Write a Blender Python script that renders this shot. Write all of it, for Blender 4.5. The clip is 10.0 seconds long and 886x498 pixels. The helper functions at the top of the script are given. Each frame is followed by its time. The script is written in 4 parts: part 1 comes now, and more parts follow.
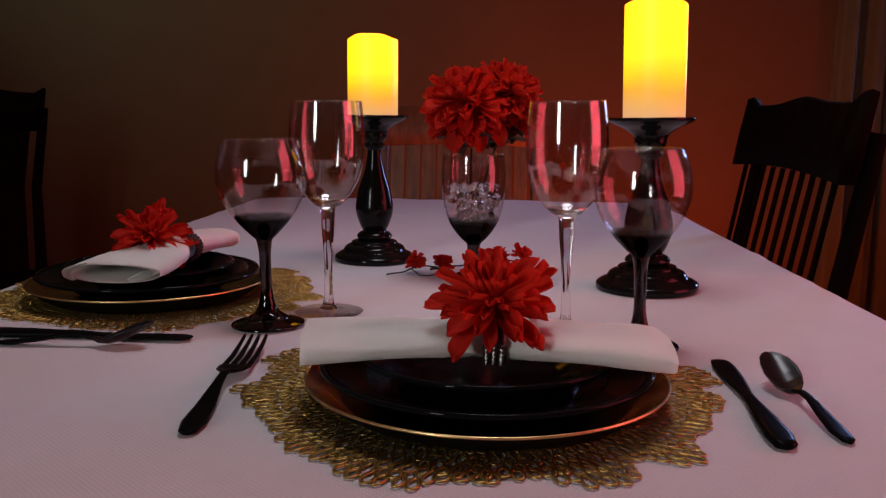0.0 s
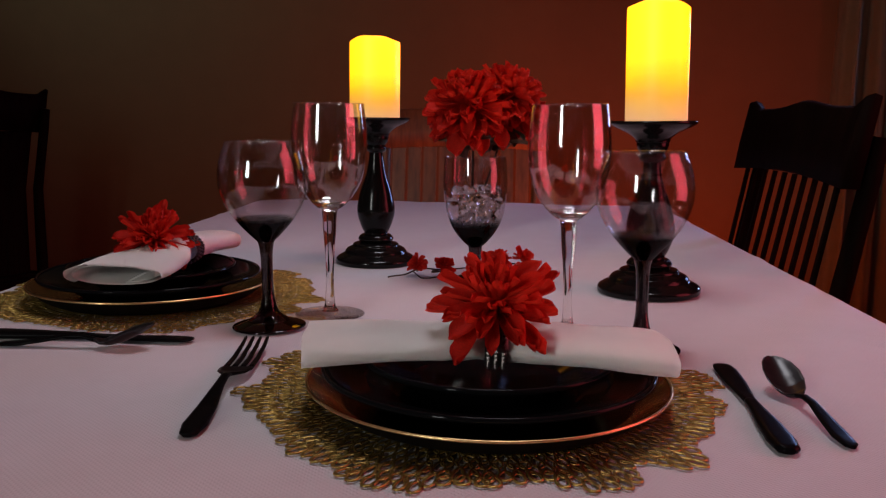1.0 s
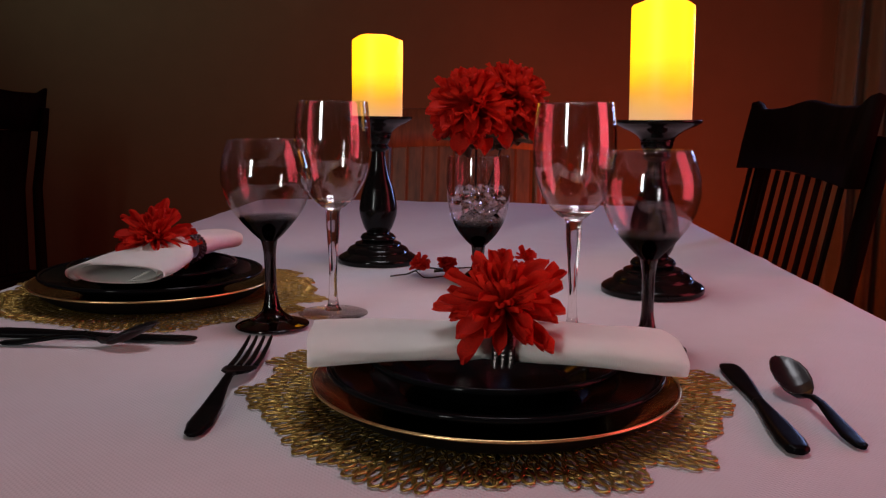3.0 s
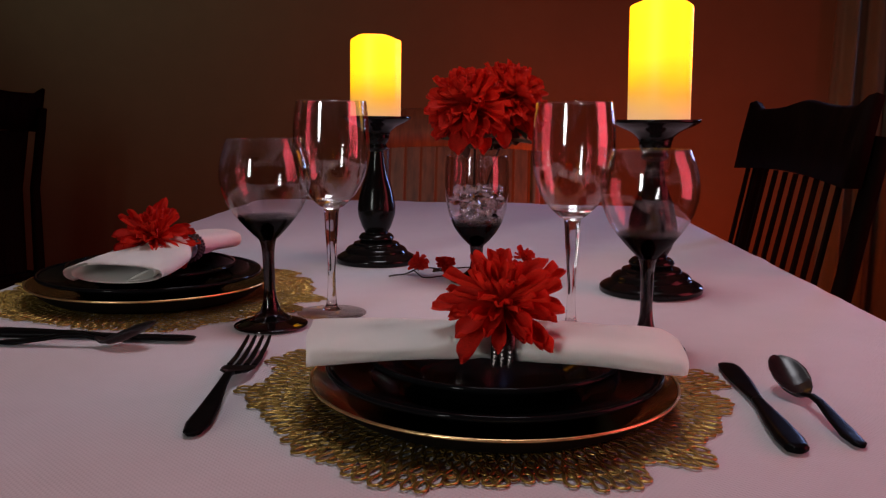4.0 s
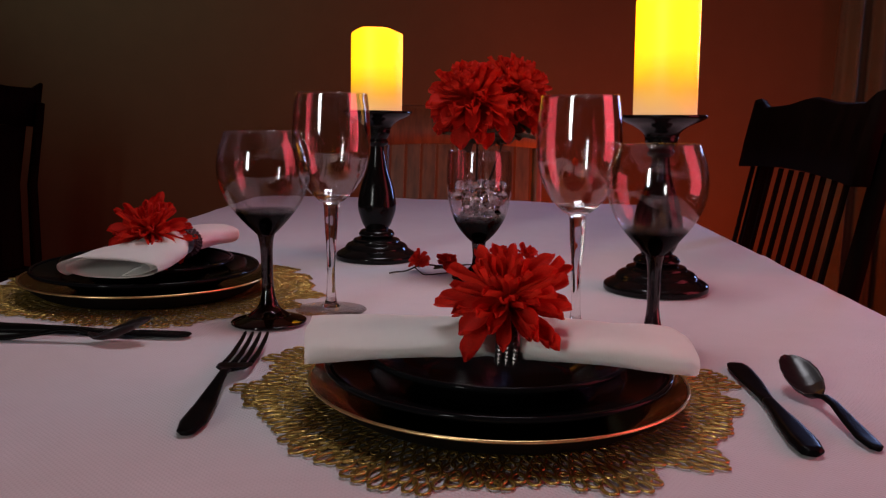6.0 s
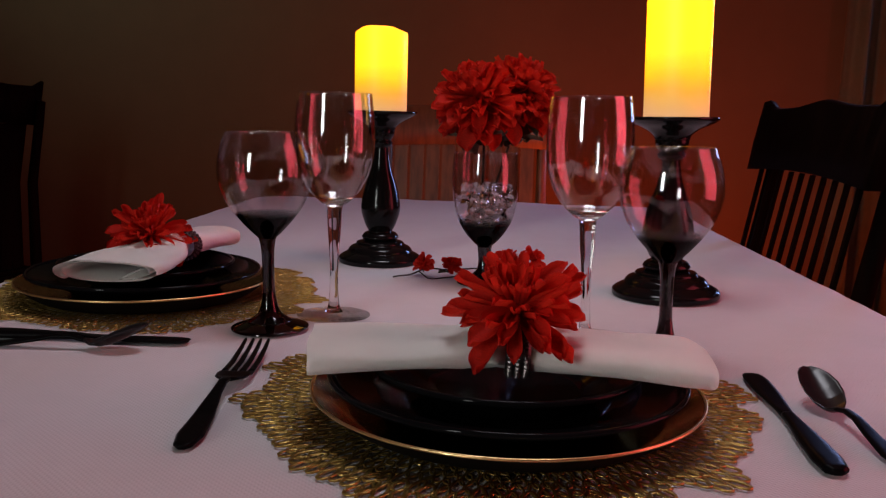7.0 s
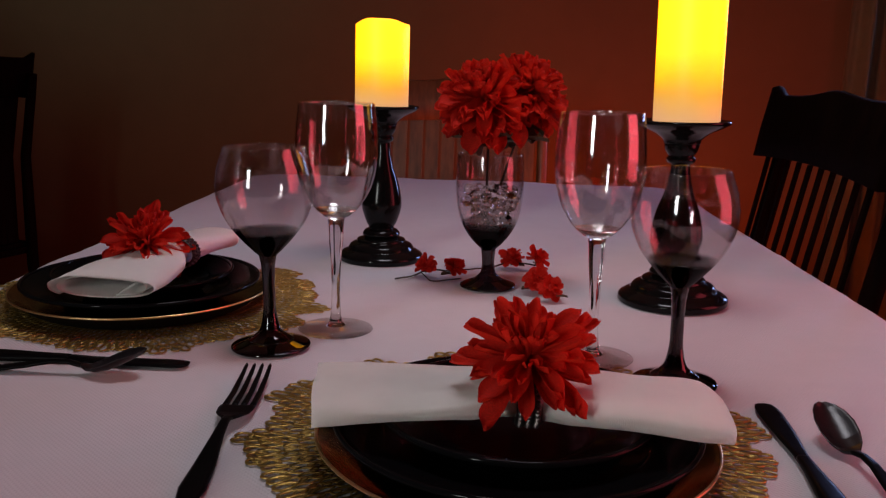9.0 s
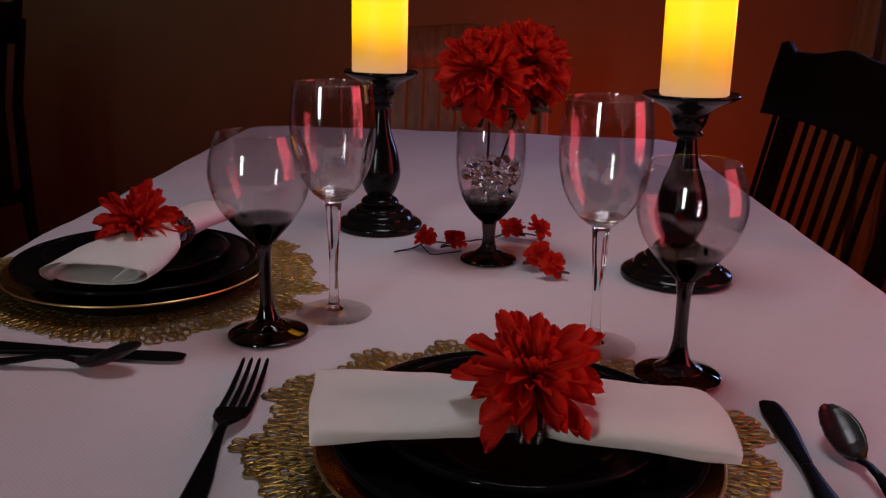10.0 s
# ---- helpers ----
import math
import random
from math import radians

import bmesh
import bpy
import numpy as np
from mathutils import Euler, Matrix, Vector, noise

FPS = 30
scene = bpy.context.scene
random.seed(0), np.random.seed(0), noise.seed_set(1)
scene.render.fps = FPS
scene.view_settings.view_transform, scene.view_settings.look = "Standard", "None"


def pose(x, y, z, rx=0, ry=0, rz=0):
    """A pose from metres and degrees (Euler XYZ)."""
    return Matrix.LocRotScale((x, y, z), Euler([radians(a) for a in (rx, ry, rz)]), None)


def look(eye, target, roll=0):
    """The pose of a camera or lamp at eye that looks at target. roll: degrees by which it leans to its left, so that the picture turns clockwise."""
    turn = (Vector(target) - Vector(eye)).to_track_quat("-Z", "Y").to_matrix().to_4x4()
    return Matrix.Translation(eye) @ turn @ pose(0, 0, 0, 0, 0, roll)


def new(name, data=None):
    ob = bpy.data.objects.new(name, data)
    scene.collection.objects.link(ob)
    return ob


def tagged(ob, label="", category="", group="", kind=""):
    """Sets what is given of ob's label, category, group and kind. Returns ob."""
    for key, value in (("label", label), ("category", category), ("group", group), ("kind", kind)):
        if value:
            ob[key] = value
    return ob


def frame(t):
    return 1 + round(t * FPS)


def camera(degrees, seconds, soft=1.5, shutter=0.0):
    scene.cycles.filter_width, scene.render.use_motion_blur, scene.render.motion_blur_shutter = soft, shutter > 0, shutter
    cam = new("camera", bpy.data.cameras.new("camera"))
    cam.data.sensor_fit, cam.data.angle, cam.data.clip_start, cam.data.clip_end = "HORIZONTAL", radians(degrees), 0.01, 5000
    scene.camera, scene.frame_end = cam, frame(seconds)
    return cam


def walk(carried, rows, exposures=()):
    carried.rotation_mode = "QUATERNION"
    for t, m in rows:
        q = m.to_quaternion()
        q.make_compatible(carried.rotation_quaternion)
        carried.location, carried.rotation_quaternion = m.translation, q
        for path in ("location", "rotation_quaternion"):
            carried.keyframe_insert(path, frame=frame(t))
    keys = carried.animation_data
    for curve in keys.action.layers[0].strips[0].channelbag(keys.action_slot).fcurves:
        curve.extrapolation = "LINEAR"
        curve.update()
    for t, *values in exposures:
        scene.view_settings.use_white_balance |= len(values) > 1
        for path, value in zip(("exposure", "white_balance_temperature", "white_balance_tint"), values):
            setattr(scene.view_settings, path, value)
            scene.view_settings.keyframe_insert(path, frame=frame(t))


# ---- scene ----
cam = camera(54.9, 10.0, soft=1.3)
PATH = [
    (0, (0.068, 0.223, 0.213), (-0.031, 2.197, -0.096), 0.6),
    (0.5, (0.068, 0.223, 0.212), (-0.036, 2.197, -0.094), 0.7),
    (1, (0.067, 0.224, 0.213), (-0.034, 2.198, -0.09), 0.8),
    (1.5, (0.067, 0.226, 0.215), (-0.032, 2.2, -0.091), 0.9),
    (2, (0.066, 0.227, 0.215), (-0.031, 2.202, -0.089), 0.9),
    (2.5, (0.063, 0.228, 0.213), (-0.035, 2.202, -0.09), 0.9),
    (4, (0.06, 0.228, 0.21), (-0.032, 2.203, -0.091), 0.9),
    (4.5, (0.061, 0.23, 0.21), (-0.028, 2.205, -0.093), 0.9),
    (5, (0.058, 0.234, 0.208), (-0.032, 2.208, -0.098), 1.0),
    (5.5, (0.057, 0.238, 0.204), (-0.032, 2.213, -0.099), 1.1),
    (7, (0.051, 0.268, 0.205), (-0.043, 2.243, -0.098), 1.5),
    (7.5, (0.046, 0.278, 0.212), (-0.046, 2.254, -0.083), 1.6),
    (8, (0.043, 0.281, 0.223), (-0.045, 2.254, -0.092), 1.6),
    (8.5, (0.04, 0.283, 0.249), (-0.053, 2.254, -0.08), 1.6),
    (9, (0.04, 0.298, 0.257), (-0.042, 2.255, -0.145), 1.7),
    (9.5, (0.04, 0.313, 0.28), (-0.024, 2.253, -0.204), 1.8),
    (10, (0.037, 0.328, 0.301), (-0.038, 2.248, -0.254), 1.7),
]
walk(cam, [(t, look(eye, target, roll)) for t, eye, target, roll in PATH], ((0.0, -0.03), (8.0, -0.06), (9.0, -0.08), (9.5, -0.12), (10.0, -0.38)))

# ---- world, window light and added lamps ----
world = bpy.data.worlds.new("world")
scene.world = world
world.use_nodes = True
wn = world.node_tree.nodes
sky = wn.new("ShaderNodeTexSky")
sky.sky_type = "NISHITA"
sky.sun_disc = False
sky.sun_elevation, sky.sun_rotation = radians(4), radians(250)
world.node_tree.links.new(sky.outputs[0], wn["Background"].inputs[0])
wn["Background"].inputs[1].default_value = 0.02


def area_lamp(name, m, width, height, watts, color, spread=180):
    data = bpy.data.lights.new(name, "AREA")
    data.shape, data.size, data.size_y, data.energy, data.color = "RECTANGLE", width, height, watts, color
    data.spread = radians(spread)
    ob = new(name, data)
    ob.matrix_world = m
    return ob


area_lamp("window_light_red", look((1.83, 0.80, 0.635), (0.0, 0.80, 0.515)), 1.0, 1.7, 21.0, (1.0, 0.095, 0.14))
# Unseen amber lamp added low behind the table to redden the north wall.
area_lamp("amber_wall_fill", look((0.50, 2.42, -0.55), (0.34, 3.3, 0.36)), 0.5, 0.25, 13.4, (1.0, 0.10, 0.008))
# Blue lamp added before the curtain tints the far cloth; no window there.
area_lamp("blue_table_fill", look((1.65, 3.10, 0.6), (0.15, 2.0, 0.0)), 0.3, 0.8, 5.0, (0.36, 0.48, 1.0), 100)
area_lamp("window_light_cool", look((-2.53, 1.75, 1.05), (-1.0, 3.3, 1.0)), 0.45, 0.75, 2.25, (0.60, 0.95, 0.80), 62)
area_lamp("window_light_back", look((-1.45, -1.73, 0.75), (0.05, 0.9, 0.0)), 0.34, 1.3, 4.7, (0.96, 1.0, 0.96), 70)
# Overhead lamp, unseen, added to brighten the table and spare the walls.
area_lamp("overhead_fill", look((0.1, 1.2, 1.58), (0.1, 1.2, 0.0)), 0.5, 0.5, 2.9, (0.94, 0.92, 1.0), 90)


# ---- materials ----
def material(name, color, rough=0.5, metal=0.0, spread=0.15, scale=30.0, bump=0.0, bump_scale=None, coat=0.0, spec=0.5):
    """Principled surface with two scales of tone noise and a fine relief."""
    m = bpy.data.materials.new(name)
    m.use_nodes = True
    nt, nodes = m.node_tree, m.node_tree.nodes
    b = nodes["Principled BSDF"]
    b.inputs["Roughness"].default_value, b.inputs["Metallic"].default_value = rough, metal
    b.inputs["Coat Weight"].default_value, b.inputs["Specular IOR Level"].default_value = coat, spec
    tc = nodes.new("ShaderNodeTexCoord")
    big, small = nodes.new("ShaderNodeTexNoise"), nodes.new("ShaderNodeTexNoise")
    big.inputs["Scale"].default_value, small.inputs["Scale"].default_value = scale, scale * 7
    big.inputs["Detail"].default_value = 5
    add = nodes.new("ShaderNodeMath")
    add.operation = "MULTIPLY_ADD"
    add.inputs[1].default_value = 0.4
    nt.links.new(tc.outputs["Object"], big.inputs["Vector"])
    nt.links.new(tc.outputs["Object"], small.inputs["Vector"])
    nt.links.new(small.outputs["Fac"], add.inputs[0])
    nt.links.new(big.outputs["Fac"], add.inputs[2])
    ramp = nodes.new("ShaderNodeValToRGB")
    lo, hi = [c * (1 - spread) for c in color], [min(1, c * (1 + spread)) for c in color]
    ramp.color_ramp.elements[0].position, ramp.color_ramp.elements[0].color = 0.45, (*lo, 1)
    ramp.color_ramp.elements[1].position, ramp.color_ramp.elements[1].color = 0.95, (*hi, 1)
    nt.links.new(add.outputs[0], ramp.inputs[0])
    nt.links.new(ramp.outputs[0], b.inputs["Base Color"])
    if bump:
        tex, bp = nodes.new("ShaderNodeTexNoise"), nodes.new("ShaderNodeBump")
        tex.inputs["Scale"].default_value = bump_scale or scale * 5
        tex.inputs["Detail"].default_value = 4
        bp.inputs["Strength"].default_value, bp.inputs["Distance"].default_value = bump, 0.002
        nt.links.new(tc.outputs["Object"], tex.inputs["Vector"])
        nt.links.new(tex.outputs["Fac"], bp.inputs["Height"])
        nt.links.new(bp.outputs[0], b.inputs["Normal"])
    return m


def weave_material(name, color, pitch, strength, wrinkle):
    """Woven cloth: a diagonal twill relief over soft creases."""
    m = material(name, color, 0.85, spread=0.05, scale=6.0)
    nt, nodes = m.node_tree, m.node_tree.nodes
    b = nodes["Principled BSDF"]
    b.inputs["Sheen Weight"].default_value = 0.2
    b.inputs["Specular IOR Level"].default_value = 0.25
    tc = nodes.new("ShaderNodeTexCoord")
    heights = []
    for turn in (0.6, 2.3):
        mp, wv = nodes.new("ShaderNodeMapping"), nodes.new("ShaderNodeTexWave")
        mp.inputs["Rotation"].default_value = (0, 0, turn)
        wv.inputs["Scale"].default_value = 0.314 / pitch
        wv.inputs["Distortion"].default_value = 0.6
        nt.links.new(tc.outputs["Object"], mp.inputs[0])
        nt.links.new(mp.outputs[0], wv.inputs["Vector"])
        heights.append(wv)
    mul = nodes.new("ShaderNodeMath")
    mul.operation = "MULTIPLY"
    nt.links.new(heights[0].outputs["Fac"], mul.inputs[0])
    nt.links.new(heights[1].outputs["Fac"], mul.inputs[1])
    b1, b2, ns = nodes.new("ShaderNodeBump"), nodes.new("ShaderNodeBump"), nodes.new("ShaderNodeTexNoise")
    b1.inputs["Strength"].default_value, b1.inputs["Distance"].default_value = strength, 0.0006
    ns.inputs["Scale"].default_value, ns.inputs["Detail"].default_value = 9.0, 3
    b2.inputs["Strength"].default_value, b2.inputs["Distance"].default_value = wrinkle, 0.01
    nt.links.new(tc.outputs["Object"], ns.inputs["Vector"])
    nt.links.new(ns.outputs["Fac"], b2.inputs["Height"])
    nt.links.new(mul.outputs[0], b1.inputs["Height"])
    nt.links.new(b2.outputs[0], b1.inputs["Normal"])
    nt.links.new(b1.outputs[0], b.inputs["Normal"])
    return m


def wood_material(name, dark, light, rough=0.35, spec=0.4):
    m = material(name, dark, rough, spread=0.2, scale=4.0, bump=0.15, bump_scale=60, spec=spec)
    nt, nodes = m.node_tree, m.node_tree.nodes
    tc, mp, ns, ramp = (nodes.new(k) for k in ("ShaderNodeTexCoord", "ShaderNodeMapping", "ShaderNodeTexNoise", "ShaderNodeValToRGB"))
    mp.inputs["Scale"].default_value = (40, 40, 2.5)
    ns.inputs["Scale"].default_value, ns.inputs["Detail"].default_value = 1.5, 6
    ramp.color_ramp.elements[0].position, ramp.color_ramp.elements[0].color = 0.3, (*dark, 1)
    ramp.color_ramp.elements[1].position, ramp.color_ramp.elements[1].color = 0.7, (*light, 1)
    nt.links.new(tc.outputs["Object"], mp.inputs[0])
    nt.links.new(mp.outputs[0], ns.inputs["Vector"])
    nt.links.new(ns.outputs["Fac"], ramp.inputs[0])
    nt.links.new(ramp.outputs[0], nodes["Principled BSDF"].inputs["Base Color"])
    return m


def glass_material(name, low, high, z0, z1, rough=0.0, ior=1.47):
    """Glass whose tint runs from low at height z0 to high at z1 of its object."""
    m = bpy.data.materials.new(name)
    m.use_nodes = True
    nt, nodes = m.node_tree, m.node_tree.nodes
    b = nodes["Principled BSDF"]
    b.inputs["Transmission Weight"].default_value, b.inputs["IOR"].default_value, b.inputs["Roughness"].default_value = 1.0, ior, rough
    tc, sep, mr, ramp = (nodes.new(k) for k in ("ShaderNodeTexCoord", "ShaderNodeSeparateXYZ", "ShaderNodeMapRange", "ShaderNodeValToRGB"))
    mr.inputs["From Min"].default_value, mr.inputs["From Max"].default_value = z0, z1
    ramp.color_ramp.elements[0].color, ramp.color_ramp.elements[1].color = (*low, 1), (*high, 1)
    nt.links.new(tc.outputs["Object"], sep.inputs[0])
    nt.links.new(sep.outputs["Z"], mr.inputs["Value"])
    nt.links.new(mr.outputs[0], ramp.inputs[0])
    nt.links.new(ramp.outputs[0], b.inputs["Base Color"])
    return m


def thin_glass_material(name, low, high, z0, z1, base=0.08):
    """Thin-walled glass: light passes straight through, tinted by height; Fresnel gloss on top."""
    m = bpy.data.materials.new(name)
    m.use_nodes = True
    nt, nodes = m.node_tree, m.node_tree.nodes
    nodes.remove(nodes["Principled BSDF"])
    tc, sep, mr, ramp = (nodes.new(k) for k in ("ShaderNodeTexCoord", "ShaderNodeSeparateXYZ", "ShaderNodeMapRange", "ShaderNodeValToRGB"))
    tr, gl, lw, pw, fr, mix = (nodes.new(k) for k in ("ShaderNodeBsdfTransparent", "ShaderNodeBsdfGlossy", "ShaderNodeLayerWeight", "ShaderNodeMath", "ShaderNodeMath", "ShaderNodeMixShader"))
    mr.inputs["From Min"].default_value, mr.inputs["From Max"].default_value = z0, z1
    ramp.color_ramp.elements[0].color, ramp.color_ramp.elements[1].color = (*low, 1), (*high, 1)
    gl.inputs["Roughness"].default_value = 0.06
    pw.operation, fr.operation = "POWER", "MULTIPLY_ADD"
    pw.inputs[1].default_value, fr.inputs[1].default_value, fr.inputs[2].default_value = 4.5, 0.9, base
    nt.links.new(lw.outputs["Facing"], pw.inputs[0])
    nt.links.new(pw.outputs[0], fr.inputs[0])
    nt.links.new(tc.outputs["Object"], sep.inputs[0])
    nt.links.new(sep.outputs["Z"], mr.inputs["Value"])
    nt.links.new(mr.outputs[0], ramp.inputs[0])
    nt.links.new(ramp.outputs[0], tr.inputs["Color"])
    dim, gain = nodes.new("ShaderNodeMath"), nodes.new("ShaderNodeMath")
    dim.operation, gain.operation = "MULTIPLY_ADD", "MULTIPLY"
    dim.inputs[1].default_value, dim.inputs[2].default_value = 0.75, 0.25
    nt.links.new(mr.outputs[0], dim.inputs[0])
    nt.links.new(fr.outputs[0], gain.inputs[0])
    nt.links.new(dim.outputs[0], gain.inputs[1])
    nt.links.new(gain.outputs[0], mix.inputs[0])
    nt.links.new(tr.outputs[0], mix.inputs[1])
    nt.links.new(gl.outputs[0], mix.inputs[2])
    nt.links.new(mix.outputs[0], nodes["Material Output"].inputs["Surface"])
    return m


def wax_material(name, z0, z1, strength):
    """Ivory wax lit from within by its own small lamp near the top."""
    m = material(name, (0.45, 0.28, 0.07), 0.5, spread=0.05, scale=20, bump=0.1, bump_scale=40)
    nt, nodes = m.node_tree, m.node_tree.nodes
    b = nodes["Principled BSDF"]
    tc, sep, mr, ns, ad, ramp = (nodes.new(k) for k in ("ShaderNodeTexCoord", "ShaderNodeSeparateXYZ", "ShaderNodeMapRange", "ShaderNodeTexNoise", "ShaderNodeMath", "ShaderNodeValToRGB"))
    mr.inputs["From Min"].default_value, mr.inputs["From Max"].default_value = z0, z1
    ns.inputs["Scale"].default_value = 14
    ad.operation = "MULTIPLY_ADD"
    ad.inputs[1].default_value = 0.16
    nt.links.new(tc.outputs["Object"], sep.inputs[0])
    nt.links.new(tc.outputs["Object"], ns.inputs["Vector"])
    nt.links.new(sep.outputs["Z"], mr.inputs["Value"])
    nt.links.new(ns.outputs["Fac"], ad.inputs[0])
    nt.links.new(mr.outputs[0], ad.inputs[2])
    e = ramp.color_ramp.elements
    e[0].position, e[0].color = 0.08, (0.24, 0.125, 0.066, 1)
    e[1].position, e[1].color = 0.62, (1.0, 0.345, 0.0, 1)
    k = e.new(0.30)
    k.color = (0.29, 0.130, 0.010, 1)
    k = e.new(0.40)
    k.color = (0.42, 0.19, 0.001, 1)
    nt.links.new(ad.outputs[0], ramp.inputs[0])
    nt.links.new(ramp.outputs[0], b.inputs["Emission Color"])
    b.inputs["Emission Strength"].default_value = strength
    return m


WALL = material("wall_paint", (0.089, 0.046, 0.021), 0.8, spread=0.08, scale=2.0, bump=0.25, bump_scale=160, spec=0.3)
CEILING = material("ceiling_paint", (0.45, 0.43, 0.40), 0.9, spread=0.05, scale=3.0, bump=0.2, bump_scale=90)
FLOOR = wood_material("floor_wood", (0.06, 0.03, 0.015), (0.13, 0.07, 0.035), 0.45)
TRIM = material("trim_paint", (0.5, 0.47, 0.42), 0.5, spread=0.05)
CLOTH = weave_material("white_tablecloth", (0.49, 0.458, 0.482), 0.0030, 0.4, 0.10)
NAPKIN = weave_material("white_napkin", (0.90, 0.87, 0.84), 0.0011, 0.08, 0.3)
DARK_WOOD = wood_material("dark_stained_wood", (0.0022, 0.001, 0.0008), (0.006, 0.0022, 0.0015), 0.65, 0.015)
CHAIR_WOOD = wood_material("reddish_oak", (0.09, 0.035, 0.015), (0.20, 0.085, 0.035), 0.4)
CERAMIC = material("black_glazed_ceramic", (0.003, 0.003, 0.0033), 0.12, spread=0.2, scale=25, bump=0.03, bump_scale=18, spec=0.02)
GLAZE = material("thick_black_glaze", (0.004, 0.004, 0.0045), 0.08, spread=0.2, scale=25, bump=0.03, bump_scale=30, spec=0.06)
LACQUER = material("black_lacquered_wood", (0.005, 0.0045, 0.0045), 0.15, spread=0.3, scale=30, bump=0.12, bump_scale=45, spec=0.2)
GOLD = material("brushed_gold_charger", (0.36, 0.26, 0.088), 0.17, 1.0, spread=0.35, scale=35, bump=0.015, bump_scale=60)
# Near-black: the shade beneath the charger is put into this colour.
UNDERSIDE = material("shaded_charger_underside", (0.006, 0.0045, 0.0035), 0.6, spread=0.3, scale=30, spec=0.05)
GOLD_EDGE = material("gold_edge", (0.75, 0.52, 0.24), 0.3, 1.0, spread=0.2, scale=60)
VINYL = material("gold_vinyl", (0.42, 0.28, 0.075), 0.33, 0.9, spread=0.35, scale=45, bump=0.1, bump_scale=400)
STEEL = material("black_flatware", (0.003, 0.0027, 0.003), 0.34, 0.0, spread=0.25, scale=40, bump=0.03, bump_scale=200, spec=0.03)
POLISHED = material("polished_black_steel", (0.008, 0.007, 0.008), 0.28, spread=0.25, scale=40, bump=0.02, bump_scale=60, spec=0.35)
PETAL = material("red_silk_petal", (0.54, 0.016, 0.009), 0.6, spread=0.45, scale=45, bump=0.4, bump_scale=260, spec=0.15)
pn, pt = PETAL.node_tree.nodes, PETAL.node_tree
tl, mx = pn.new("ShaderNodeBsdfTranslucent"), pn.new("ShaderNodeMixShader")
tl.inputs["Color"].default_value = (0.90, 0.04, 0.016, 1)
mx.inputs[0].default_value = 0.3
pt.links.new(pn["Principled BSDF"].outputs[0], mx.inputs[1])
pt.links.new(tl.outputs[0], mx.inputs[2])
pt.links.new(mx.outputs[0], pn["Material Output"].inputs["Surface"])
SEPAL = material("brown_green_leaf", (0.07, 0.045, 0.02), 0.6, spread=0.4, scale=50, bump=0.3, bump_scale=150)
STEM = material("dark_wire_stem", (0.03, 0.02, 0.012), 0.6, spread=0.3)
GEM = material("rhinestone", (0.10, 0.08, 0.08), 0.35, 0.8, spread=0.5, scale=200)
SILVER = material("silver_band", (0.10, 0.09, 0.09), 0.45, 1.0, spread=0.2)
CURTAIN = material("olive_curtain", (0.13, 0.125, 0.075), 0.85, spread=0.12, scale=5, bump=0.3, bump_scale=300)
CANVAS = material("dark_canvas", (0.05, 0.035, 0.03), 0.7, spread=0.4, scale=6)
CLEAR = glass_material("clear_glass", (0.985, 0.98, 0.97), (0.985, 0.98, 0.97), 0, 1)
SMOKE_BOWL = thin_glass_material("smoked_glass_bowl", (0.02, 0.015, 0.017), (0.955, 0.935, 0.94), 0.1065, 0.1105)
CLEAR_THIN = thin_glass_material("clear_thin_glass", (0.985, 0.98, 0.975), (0.985, 0.98, 0.975), -1, 0, 0.15)
CLEAR_FLAT = thin_glass_material("clear_foot_glass", (0.98, 0.975, 0.97), (0.98, 0.975, 0.97), -1, 0, 0.045)
SMOKE_STEM = glass_material("smoked_glass_stem", (0.006, 0.0045, 0.005), (0.07, 0.055, 0.058), 0.0, 0.09)
VASE_BOWL = thin_glass_material("smoked_vase_bowl", (0.02, 0.016, 0.018), (0.94, 0.92, 0.925), 0.074, 0.084)
BEAD = glass_material("glass_bead", (0.9, 0.9, 0.9), (0.9, 0.9, 0.9), 0, 1, 0.02)
WAX_SHORT = wax_material("glowing_wax_short", 0.0, 0.121, 3.0)
WAX_TALL = wax_material("glowing_wax_tall", 0.0, 0.146, 3.0)
PANE = glass_material("window_pane", (0.95, 0.95, 0.95), (0.95, 0.95, 0.95), 0, 1)


# ---- mesh helpers ----
def part(name, bm, mat, parent=None, label="", smooth=True):
    """Links a bmesh, or a mesh, as one mesh object under a thing or a part."""
    if isinstance(bm, bmesh.types.BMesh):
        me = bpy.data.meshes.new(name)
        bmesh.ops.recalc_face_normals(bm, faces=bm.faces)
        bm.to_mesh(me)
        bm.free()
        me.polygons.foreach_set("use_smooth", [smooth] * len(me.polygons))
        me.materials.append(mat)
    else:
        me = bm
    ob = new(name, me)
    ob.parent = parent
    if label:
        tagged(ob, label)
    return ob


def thing(name, m, label, category, group="", kind=""):
    ob = new(name)
    ob.empty_display_size = 0.05
    ob.matrix_world = m
    return tagged(ob, label, category, group, kind)


